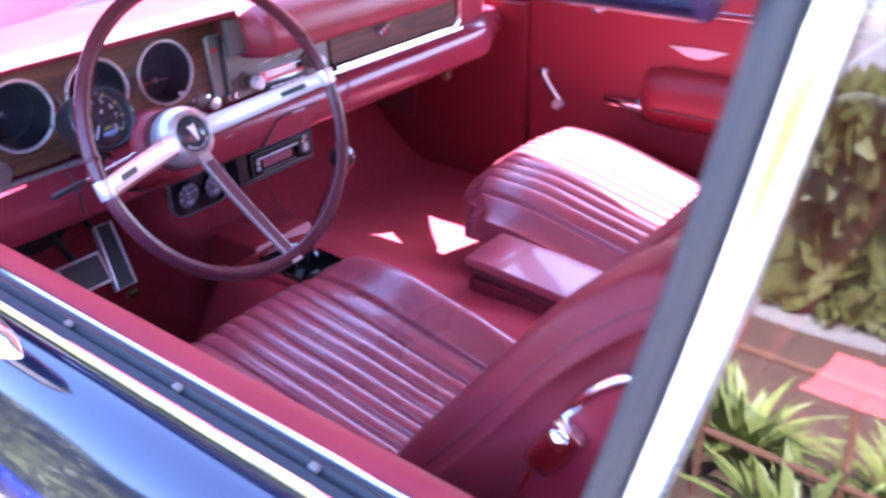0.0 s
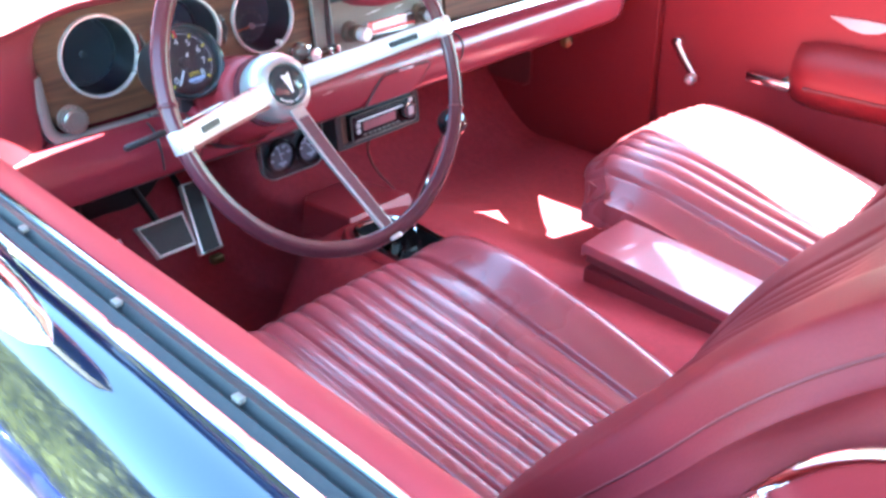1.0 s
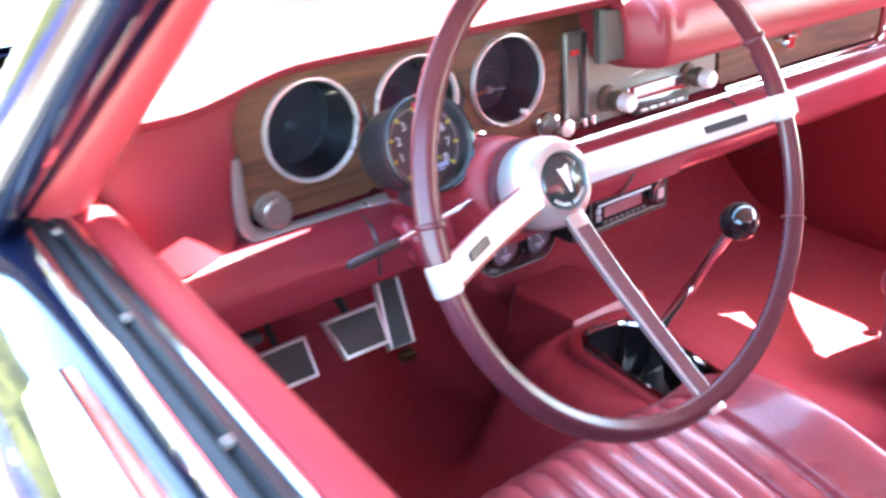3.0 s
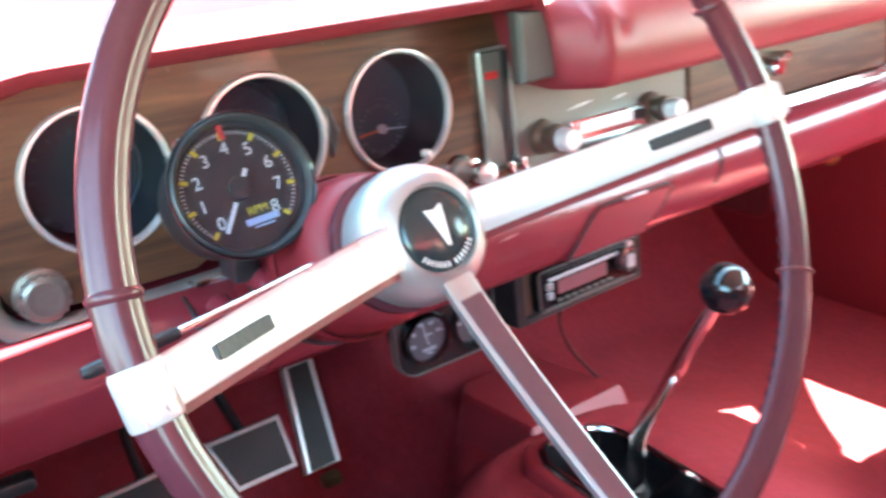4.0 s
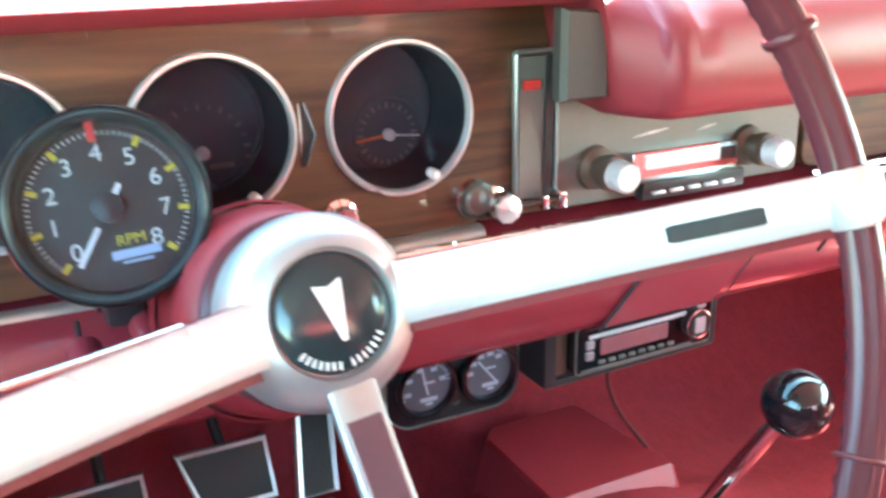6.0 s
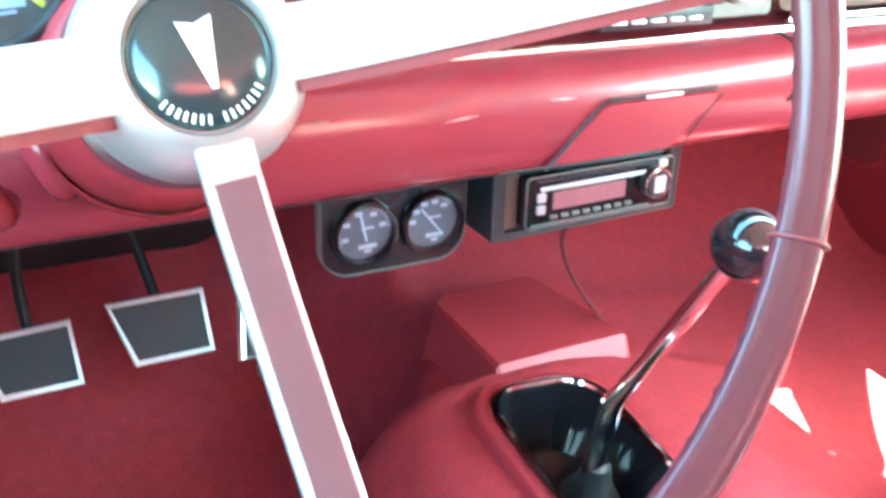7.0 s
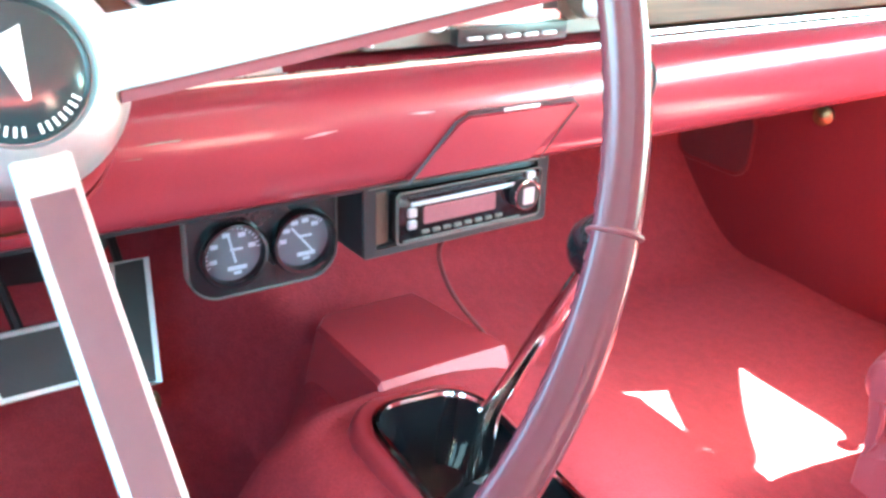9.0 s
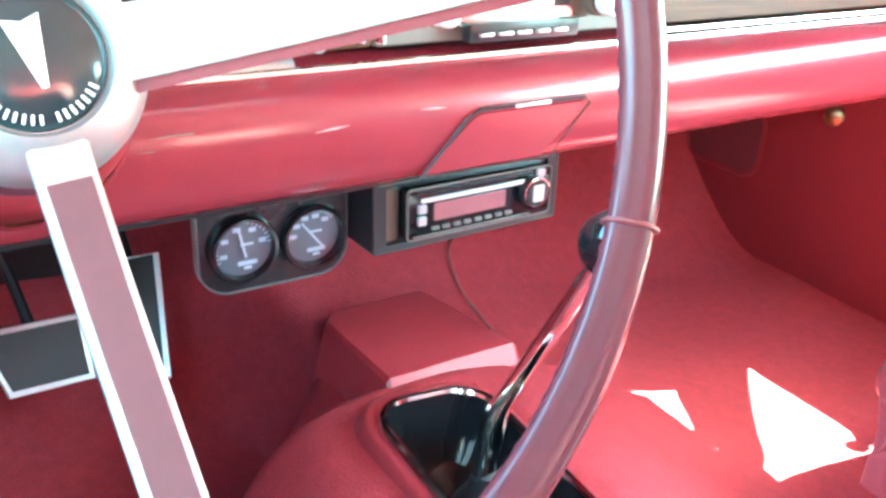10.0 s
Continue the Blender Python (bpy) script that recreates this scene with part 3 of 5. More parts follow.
def passenger_door():
    root = thing("passenger_door", (0.78, -0.15, 0.26), "closed door with red panel, padded armrest and chrome winder", "car door")
    part("outer_skin", skin(-0.84, 0.53, 1), PAINT, root, "glossy navy outer panel")
    ys = np.linspace(-0.84, 0.30, 22)
    bm = bm_new()
    prof = [(0.757, 0.955), (0.750, 0.968), (0.735, 0.968), (0.722, 0.955), (0.718, 0.93), (0.722, 0.90), (0.726, 0.78), (0.724, 0.62), (0.720, 0.42), (0.757, 0.42)]
    loft(bm, [[(x, y, z) for x, z in prof] for y in ys])
    # panel colour includes the sun bounce that falls on this door
    part("inner_panel", bm, LITRED, root, "red vinyl inner door panel")
    part("front_filler", box(bm_new(), (0.735, 0.42, 0.69), (0.03, 0.22, 0.54), 0.008), DIMRED, root)
    for z in (0.915, 0.926):
        part("trim_bead", tube(bm_new(), [(0.7175, y, z) for y in (-0.82, -0.03)], 0.0028, 6), CHROME, root, "thin chrome bead")
    part("belt_bead", tube(bm_new(), [(0.748, y, 0.970) for y in (-0.84, 0.30)], 0.005, 6), CHROME, root)
    # armrest: a padded block with a rounded upper edge and a lower pull ledge
    prof = [(0.722, 0.800), (0.700, 0.792), (0.672, 0.778), (0.655, 0.760), (0.652, 0.735), (0.660, 0.715), (0.680, 0.690), (0.722, 0.670)]
    rows = []
    for i in range(17):
        y = -0.125 - 0.48 * i / 16
        k = 1 - (1 - smooth(-0.122, -0.165, y)) * 0.55
        rows.append([(0.722 + (x - 0.722) * k, y, 0.735 + (z - 0.735) * (0.75 + 0.25 * k)) for x, z in prof])
    arm = part("armrest", loft(bm_new(), rows), DIMRED, root, "padded red armrest")
    part("armrest_groove", tube(bm_new(), [(0.6525, y, 0.728) for y in (-0.17, -0.59)], 0.0035, 6), PIPING, arm, "dark armrest seam")
    # inner release lever
    h = part("door_handle", box(bm_new(), (0.708, -0.078, 0.708), (0.012, 0.092, 0.020), 0.004, Matrix.Rotation(radians(3), 4, 'X')), CHROME, root, "chrome release lever")
    part("handle_boss", lathe(bm_new(), [(0.014, 0), (0.013, 0.010), (0.004, 0.013)], frame_of((0.722, -0.112, 0.710), (-1, 0, 0)), 18), CHROME, h)
    crank(root, (0.722, 0.130, 0.746), 1, 0.060, 0.055)
    crank(root, (0.718, 0.000, 0.905), 1, -0.012)
    pts = [(-0.063, 0.006), (-0.025, -0.012), (0.0, -0.016), (0.025, -0.012), (0.063, 0.006), (0.0, 0.008)]
    part("door_emblem", plate(bm_new(), pts, frame_of((0.7195, -0.232, 0.842), (-1, 0, 0)), 0.004, 0.001), SILVER, root, "pale metal wedge emblem")
    return root


passenger_door()

# ---------------------------------------------------------------- dashboard
dash = thing("dashboard", (0, 0.35, 0.82), "red padded dashboard with wood-grain panel and chrome trim", "dashboard")


def lip(x):
    """Height of the pad's rear lip: high over the dials, low over centre and glove box."""
    return 1.053 - 0.067 * smooth(-0.140, -0.122, x) - 0.02 * smooth(-0.50, -0.62, x)


def lip_y(x):
    return 0.150 - 0.036 * smooth(-0.136, -0.098, x)


PAD_X = sorted(set(list(np.linspace(-0.69, 0.69, 70)) + list(np.linspace(-0.16, -0.09, 22))))
rows = []
for x in PAD_X:
    z, y = lip(x), lip_y(x)
    back = 0.60 - 0.30 * abs(x / 0.70) ** 2.6
    top = 1.066 - 0.004 * smooth(-0.12, -0.14, x)
    brow = 0.014 * smooth(-0.14, -0.11, x)
    rows.append([(x, back + 0.02, 0.985), (x, back, 1.000), (x, 0.5 * (back + y + 0.1), 1.045), (x, y + 0.10, top), (x, y + 0.04, max(z + 0.012, top - 0.002 - brow * 0.7)), (x, y + 0.014, max(z + 0.010, top - 0.010 - brow)),
                 (x, y + 0.002, max(z + 0.002, top - 0.022 - brow)), (x, y - 0.002, (z + max(z, top - 0.03 - brow)) / 2), (x, y, z - 0.002), (x, y + 0.008, z - 0.010), (x, y + 0.025, z - 0.012), (x, 0.235, z - 0.006), (x, 0.26, z)])
part("pad", loft(bm_new(), rows), PADSHADE, dash, "thick red padded dash top", angle=60)

# lower roll and its turned-under edge
prof = [(0.232, 0.892), (0.186, 0.889), (0.173, 0.885), (0.164, 0.878), (0.1595, 0.868), (0.158, 0.855), (0.1585, 0.842), (0.161, 0.830), (0.168, 0.820), (0.180, 0.814), (0.235, 0.816), (0.240, 0.85)]
# left of the column the roll has a flat upper slope and a crest
crest = [(0.232, 0.892), (0.190, 0.889), (0.182, 0.883), (0.174, 0.876), (0.166, 0.869), (0.158, 0.861), (0.1575, 0.850), (0.160, 0.836), (0.164, 0.823), (0.178, 0.815), (0.235, 0.816), (0.240, 0.85)]
rows = []
for x in np.linspace(-0.695, 0.695, 60):
    k = smooth(-0.585, -0.66, x)
    e = smooth(0.52, 0.69, x)
    left = smooth(-0.435, -0.465, x)
    rows.append([(x, y + (cy - y) * left + 0.075 * e, z + (cz - z) * left - 0.022 * k * (z < 0.85)) for (y, z), (cy, cz) in zip(prof, crest)])
part("lower_roll", loft(bm_new(), rows), ROLLRED, dash, "glossy red lower dash roll", angle=60)
# painted left end of the dash, outside the dials
rows = []
for z in list(np.linspace(0.885, 0.985, 6)) + list(np.linspace(0.99, 1.036, 14)) + [1.045]:
    inner = -0.558 + 0.008 * smooth(0.90, 0.985, z) + 0.050 - math.sqrt(0.0025 - min(max(z - 0.986, 0.0), 0.0498) ** 2)
    rows.append([(inner, 0.203, z), (inner - 0.012, 0.192, z), (-0.615, 0.180, z), (-0.665, 0.182, z), (-0.694, 0.20, z), (-0.694, 0.30, z), (inner, 0.30, z)])
# left end in the shade-darkened red, the right end in plain red
part("end_cap", loft(bm_new(), rows), PADSHADE, dash, "red padded dash end", angle=60)
rows = []
for z in np.linspace(0.885, 1.0, 10):
    rows.append([(0.488, 0.206, z), (0.53, 0.206, z), (0.60, 0.222, z), (0.694, 0.285, z), (0.694, 0.33, z), (0.488, 0.33, z)])
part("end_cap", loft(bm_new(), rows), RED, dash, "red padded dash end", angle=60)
bm = bm_new()
box(bm, (0, 0.365, 0.93), (1.36, 0.10, 0.16), 0.01)
part("core", bm, BLACK, dash)

# wood panels
FACE = lambda x, z, out=0.0: frame_of((x, 0.2085 + 0.055 * (z - 0.96) - out, z), (0, -1, 0.055))


def panel(x0, x1, z0, z1, r, mat, name, label, out=0.0, depth=0.012):
    o = outline(x1 - x0, z1 - z0, r)
    return part(name, plate(bm_new(), o, FACE((x0 + x1) / 2, (z0 + z1) / 2, out), depth, 0.001), mat, dash, label)


def panel_with_holes(x0, x1, z0, z1, r, holes, rad, mat, name, label):
    """A veneer panel with round openings: a fan of quads from each opening to its cell."""
    bm = bm_new()
    cells = [x0] + [(a + b) / 2 for a, b in zip(holes, holes[1:])] + [x1]
    zc = 0.973
    o = outline(x1 - x0, z1 - z0, r, 8)
    cx, cz = (x0 + x1) / 2, (z0 + z1) / 2
    m = FACE(cx, cz)

    def clip(px, pz):
        """Pull a point of the outer border inside the rounded corners."""
        qx, qz = px - cx, pz - cz
        w, h = (x1 - x0) / 2, (z1 - z0) / 2
        k = (r[0] if qz < 0 else r[3]) if qx < 0 else (r[1] if qz < 0 else r[2])
        ox, oz = abs(qx) - (w - k), abs(qz) - (h - k)
        if ox > 0 and oz > 0 and math.hypot(ox, oz) > k:
            s = k / math.hypot(ox, oz)
            qx, qz = math.copysign(w - k + ox * s, qx), math.copysign(h - k + oz * s, qz)
        return m @ Vector((qx, qz, 0))
    for c, a, b in zip(holes, cells, cells[1:]):
        inner, outer = [], []
        for i in range(64):
            t = 2 * math.pi * i / 64
            dx, dz = math.cos(t), math.sin(t)
            inner.append(m @ Vector((c + rad * dx - cx, zc + rad * dz - cz, 0)))
            k = min([(b - c) / dx if dx > 1e-6 else 9, (a - c) / dx if dx < -1e-6 else 9, (z1 - zc) / dz if dz > 1e-6 else 9, (z0 - zc) / dz if dz < -1e-6 else 9])
            outer.append(clip(c + dx * k, zc + dz * k))
        rows = [[p + Vector((0, 0.02, 0)) for p in inner], inner, outer]
        loft(bm, rows, caps=False)
    bmesh.ops.remove_doubles(bm, verts=bm.verts, dist=0.0004)
    return part(name, bm, mat, dash, label)


PODS = (-0.472, -0.355, -0.239)
panel_with_holes(-0.547, -0.183, 0.8975, 1.043, (0.026, 0.002, 0.002, 0.034), PODS, 0.0452, WOOD, "dial_panel", "walnut wood-grain dial panel")
path = [(-0.5535, 0.968), (-0.5535, 0.945), (-0.5540, 0.926)] + [(-0.526 - 0.0280 * math.cos(a), 0.914 - 0.0265 * math.sin(a)) for a in np.linspace(0.1, 1.5, 9)] + [(-0.50, 0.8868), (-0.47, 0.8875), (-0.44, 0.8892), (-0.30, 0.8935), (-0.186, 0.8940)]


def bezel_strip(across, mat, name, label, parent):
    """A moulded strip along the panel's left and lower edge; across lists (outwards, proud) of its section."""
    rows = []
    for i, (x, z) in enumerate(path):
        x0, z0 = path[max(i - 1, 0)]
        x1, z1 = path[min(i + 1, len(path) - 1)]
        d = Vector((x1 - x0, z1 - z0)).normalized()
        k = 0.55 + 0.45 * smooth(-0.44, -0.50, x)
        rows.append([(x + d.y * w * k, 0.2045 + 0.055 * (z - 0.96) - h, z - d.x * w * k) for w, h in across])
    return part(name, loft(bm_new(), rows), mat, parent, label)


bz = bezel_strip([(-0.0065, -0.004), (-0.0065, 0.0015), (-0.0050, 0.0045), (-0.0005, 0.0068), (0.0045, 0.0075), (0.0070, 0.0060), (0.0078, -0.004)], BEZELMETAL, "bezel", "wide satin metal bezel round the dials", dash)
bezel_strip([(0.0072, -0.004), (0.0072, 0.0020), (0.0105, 0.0020), (0.0105, -0.004)], BLACK, "bezel_gap", "dark gap outside the bezel", bz)
panel(-0.126, 0.102, 0.8975, 0.985, 0.004, SATIN, "radio_panel", "pale grey brushed panel round the old radio")
panel(-0.186, -0.126, 0.8975, 1.043, 0.004, WOOD, "heater_panel", "walnut wood-grain strip", -0.0016, 0.010)
gl = panel(0.106, 0.478, 0.8985, 0.985, 0.012, WOOD, "glove_box_door", "walnut wood-grain glove box door", 0.002)
part("glove_lock", lathe(bm_new(), [(0.011, 0), (0.011, 0.008), (0.008, 0.012), (0.003, 0.012)], FACE(0.242, 0.932, 0.002), 22), CHROME, gl, "chrome push lock")
part("lock_spring", lathe(bm_new(), [(0.005, 0), (0.005, 0.020), (0.003, 0.022)], FACE(0.242, 0.945, 0.002), 14), CHROME, gl)
part("glove_trim", tube(bm_new(), [(0.112, 0.197, 0.8945), (0.30, 0.197, 0.8945), (0.462, 0.197, 0.8945)] + [(0.462 + 0.022 * math.sin(a), 0.198, 0.9165 - 0.022 * math.cos(a)) for a in np.linspace(0.2, 1.5, 7)] + [(0.485, 0.200, 0.985)], 0.0030, 8), CHROME, dash, "chrome glove box surround")
part("lower_trim", tube(bm_new(), [(x, 0.189, 0.8905) for x in np.linspace(-0.43, 0.478, 20)], 0.0030, 8), CHROME, dash, "chrome strip under the panel")
part("lower_trim", tube(bm_new(), [(x, 0.1825, 0.8835) for x in np.linspace(-0.22, 0.475, 14)], 0.0019, 8), CHROME, dash, "thin chrome strip")


def pod(x, kind):
    """A recessed round instrument: ring, cup, dial, needle and lens."""
    m = FACE(x, 0.973) @ Matrix.Scale(0.945, 4)
    ring = part("dial_ring", lathe(bm_new(), [(0.0470, -0.010), (0.0478, 0.002), (0.0490, 0.0052), (0.0508, 0.0050), (0.0520, 0.001), (0.0520, -0.004)], m, 56, caps=False), SILVER, dash, "satin metal dial ring")
    part("cup", lathe(bm_new(), [(0.0472, 0.0), (0.0465, -0.010), (0.0455, -0.055)], m, 48, caps=False), BLACK, ring)
    back = m @ Matrix.Translation((0, 0, -0.050))
    part("dial_face", lathe(bm_new(), [(0.0452, -0.004), (0.0452, 0.0)], back, 48), BLACK if kind == "fuel" else DIAL, ring, "dark dial with small markings")
    bm = bm_new()
    sub = back @ Matrix.Translation({"clock": (0.010, -0.020, 0.0), "speed": (0.002, -0.018, 0.0), "fuel": (0.0, -0.004, 0.0)}[kind])
    rad = {"clock": 0.0205, "speed": 0.030, "fuel": 0.033}[kind]
    for i in range(24 if kind == "clock" else 17):
        a = 2 * math.pi * i / 24 if kind == "clock" else radians(205 - 230 * i / 16)
        p = sub @ Matrix.Rotation(a, 4, 'Z') @ Matrix.Translation((rad, 0, 0.0006))
        box(bm, p.translation, (0.0042 if i % 2 == 0 else 0.0030, 0.0018 if i % 2 == 0 else 0.0010, 0.0006), 0, p.to_3x3().to_4x4())
    if kind == "speed":
        p = sub @ Matrix.Translation((0.012, -0.010, 0.0006))
        box(bm, p.translation, (0.016, 0.0034, 0.0006), 0, p.to_3x3().to_4x4())
    part("marks", bm, DARKSATIN if kind == "fuel" else SATIN, ring, "grey dial markings")
    part("inner_ring", lathe(bm_new(), [(rad + 0.0050, 0.0004), (rad + 0.0052, 0.0012), (rad + 0.0060, 0.0012), (rad + 0.0062, 0.0004)], sub, 40, caps=False) if kind == "clock" else
         lathe(bm_new(), [(0.0405, 0.0004), (0.0410, 0.0030), (0.0440, 0.0030), (0.0444, 0.0004)], back, 48, caps=False), DARKSATIN, ring)
    if kind != "fuel":
        p = sub @ Matrix.Rotation(radians(186 if kind == "clock" else 236), 4, 'Z') @ Matrix.Translation((0.012, 0, 0.004))
        part("needle", box(bm_new(), p.translation, (0.026, 0.0017, 0.0008), 0, p.to_3x3().to_4x4()), ORANGEINK, ring, "orange needle")
    if kind == "clock":
        p = sub @ Matrix.Rotation(radians(-6), 4, 'Z') @ Matrix.Translation((0.011, 0, 0.005))
        part("hand", box(bm_new(), p.translation, (0.024, 0.0010, 0.0006), 0, p.to_3x3().to_4x4()), WHITEINK, ring, "thin white hand")
    part("needle_cap", lathe(bm_new(), [(0.0042, 0.001), (0.0042, 0.006), (0.002, 0.007)], sub, 18), DARKSATIN if kind == "fuel" else CAPPINK, ring)
    ln = part("lens", lathe(bm_new(), [(0.0474, -0.0035), (0.0474, -0.0020)], m, 48), LENS, ring)
    ln.visible_shadow = False
    if kind != "fuel":
        part("reset_knob", lathe(bm_new(), [(0.0035, -0.004), (0.0035, 0.004), (0.002, 0.006)], m @ Matrix.Translation((0.022, -0.040, 0.0)), 16), WHITEINK, ring, "small white reset knob")


pod(PODS[0], "fuel")
pod(PODS[1], "speed")
pod(PODS[2], "clock")

# arrow-shaped indicator between the dials
for x in (-0.300, -0.416):
    pts = [(-0.005, -0.019), (-0.001, -0.019), (0.005, 0.0), (-0.001, 0.019), (-0.005, 0.019)]
    a = part("indicator", rim_plate(bm_new(), pts, grow(pts, 0.0014), FACE(x, 0.970, 0.002), 0.003, 0.001), CHROME, dash, "chrome arrow indicator window")
    part("indicator_window", plate(bm_new(), grow(pts, 0.0014), FACE(x, 0.970, 0.001), 0.002, 0.0003), BLACK, a)


def knob(x, z, r, ln, mat=CHROME, label="chrome pull knob", base=1.25):
    m = FACE(x, z)
    k = part("knob", lathe(bm_new(), [(r * base, 0), (r * base, 0.003), (r * 0.55, 0.005), (r * 0.5, ln * 0.45), (r * 0.92, ln * 0.5), (r, ln * 0.62), (r * 0.98, ln * 0.9), (r * 0.85, ln), (r * 0.3, ln * 1.02)], m, 26), mat, dash, label)
    return k


hk = knob(-0.523, 0.910, 0.0150, 0.015, KNOBMETAL, "ribbed silver headlamp knob", 1.15)
for i in range(16):
    p = FACE(-0.523, 0.910) @ Matrix.Rotation(2 * math.pi * i / 16, 4, 'Z') @ Matrix.Translation((0.0148, 0, 0.0112))
    part("knob_rib", box(bm_new(), p.translation, (0.0016, 0.0024, 0.0060), 0.0004, p.to_3x3().to_4x4()), KNOBMETAL, hk)
part("knob_face", lathe(bm_new(), [(0.0115, 0.0148), (0.0110, 0.0158), (0.0060, 0.0152), (0.0005, 0.0150)], FACE(-0.523, 0.910), 24), KNOBMETAL, hk, "dull knob face")
sk = part("socket", lathe(bm_new(), [(0.0135, 0), (0.0138, 0.004), (0.0124, 0.006), (0.0108, 0.0045), (0.0104, 0.001)], FACE(-0.190, 0.915), 30, caps=False), CHROME, dash, "chrome socket ring")
part("socket_drum", lathe(bm_new(), [(0.0104, 0.0), (0.0096, 0.0090), (0.0080, 0.0105), (0.0005, 0.0105)], FACE(-0.190, 0.915), 24), KNOBMETAL, sk, "dull drum in the socket")
wk = knob(-0.176, 0.911, 0.0104, 0.024, CHROME, "round chrome wiper knob", 1.0)
part("knob_face", lathe(bm_new(), [(0.0100, 0.0238), (0.0092, 0.0252), (0.0005, 0.0278)], FACE(-0.176, 0.911), 9), SILVER, wk, "faceted bright knob face", angle=4)
knob(-0.283, 0.917, 0.0085, 0.014, CHROME, "small chrome knob", 1.3)

# heater slider slot
o = outline(0.034, 0.104, 0.004)
sl = part("heater_slot", rim_plate(bm_new(), o, grow(o, 0.0024), FACE(-0.143, 0.957, 0.004), 0.004, 0.001), BEZELMETAL, dash, "brushed metal heater control frame")
part("slot_plate", plate(bm_new(), grow(o, 0.004), FACE(-0.143, 0.957, 0.0025), 0.003, 0.0005), SATIN, sl)
part("slot_channel", box(bm_new(), (-0.1345, 0.2035, 0.957), (0.0062, 0.002, 0.098)), BLACK, sl)
part("slider", box(bm_new(), (-0.142, 0.197, 0.909), (0.005, 0.014, 0.010), 0.0015), CHROME, sl)
part("slider", box(bm_new(), (-0.128, 0.197, 0.909), (0.006, 0.014, 0.012), 0.002), CHROME, sl)
part("slot_mark", box(bm_new(), (-0.149, 0.2032, 0.987), (0.012, 0.002, 0.006)), REDINK, sl)

# grey louvre beside the padded brow
part("vent_plate", plate(bm_new(), [(-0.016, -0.026), (0.017, -0.025), (0.016, 0.027), (-0.015, 0.029)], frame_of((-0.144, 0.151, 1.012), (-0.12, -1, 0.1)), 0.014, 0.004), VENTGREY, dash, "grey vent plate")

# old push-button radio
rd = part("old_radio", plate(bm_new(), outline(0.098, 0.024, 0.003), FACE(-0.018, 0.9205, 0.010), 0.010, 0.001), CHROME, dash, "chrome-faced push-button radio")
part("dial_window", plate(bm_new(), outline(0.070, 0.0105, 0.002), FACE(-0.022, 0.9245, 0.0112), 0.002, 0.0004), WHITEMETAL, rd, "pale dial strip")
part("dial_end", plate(bm_new(), outline(0.014, 0.010, 0.001), FACE(0.019, 0.9240, 0.0116), 0.002, 0.0004), BLACK, rd)
part("button_bar", box(bm_new(), (-0.016, 0.193, 0.9055), (0.094, 0.010, 0.0125), 0.001), BLACK, rd)
for i in range(5):
    part("push_button", box(bm_new(), (-0.050 + 0.016 * i, 0.1875, 0.9045), (0.0115, 0.004, 0.0022), 0.0006), SILVER, rd)
for x in (-0.093, 0.047):
    m = FACE(x, 0.9235)
    k = part("radio_knob", lathe(bm_new(), [(0.016, 0), (0.015, 0.005), (0.010, 0.008), (0.010, 0.014), (0.0125, 0.016), (0.0125, 0.024)], m, 28), BRONZE, dash, "dull bell-shaped radio knob base")
    # near-white base colour paints the sky that a polished knob would mirror
    part("knob_front", lathe(bm_new(), [(0.0085, 0.024), (0.0105, 0.026), (0.0105, 0.038), (0.009, 0.040), (0.002, 0.040)], m, 24), WHITEMETAL, k, "polished knob, whitened for its sky reflection")

for x, z, w, a in ((-0.045, 0.943, 0.0165, 6), (0.007, 0.942, 0.0100, 8)):
    part("scratch", plate(bm_new(), [(-w, -0.0006), (w * 0.3, -0.0010), (w, 0.0), (w * 0.1, 0.0008)], FACE(x, z, 0.0006) @ Matrix.Rotation(radians(a), 4, 'Z'), 0.001, 0.0001), SILVER, dash, "bright scratch in the panel")

# ash tray door let into the roll
pts = [(-0.068, -0.020), (0.030, -0.020), (0.066, 0.014), (0.062, 0.020), (-0.026, 0.020), (-0.034, 0.016)]
m = frame_of((-0.046, 0.1580, 0.8425), (0, -1, -0.02))
at = part("ash_tray", plate(bm_new(), pts, m @ Matrix.Translation((0, 0, 0.0010)), 0.008, 0.0022), ROLLRED, dash, "red ash tray door set in the roll")
part("ash_gap", tube(bm_new(), [m @ Vector((x, y, 0.0016)) for x, y in ((-0.070, -0.021), (-0.036, 0.0165), (-0.027, 0.0212), (0.062, 0.0212), (0.068, 0.0165), (0.058, 0.006), (0.036, -0.021))], [0.0012, 0.0013, 0.0013, 0.0011, 0.0008, 0.0006, 0.0005], 6), BLACK, at)
part("ash_slit", box(bm_new(), m @ Vector((0.018, 0.0215, 0.0010)), (0.088, 0.003, 0.0022), 0, Matrix.Rotation(radians(-3), 4, 'X')), BLACK, at, "dark finger slot")
part("ash_tab", box(bm_new(), m @ Vector((0.016, 0.0212, 0.0026)), (0.030, 0.002, 0.0026), 0.0006), SILVER, at, "bright pull tab")
part("glove_seam", tube(bm_new(), bend([(0.093, 0.1868, 0.8895), (0.097, 0.1735, 0.8855), (0.099, 0.1640, 0.8785), (0.0985, 0.1590, 0.868), (0.094, 0.1574, 0.855), (0.087, 0.1580, 0.846)], 5), 0.0013, 6), BLACK, dash, "dark gap beside the glove box")
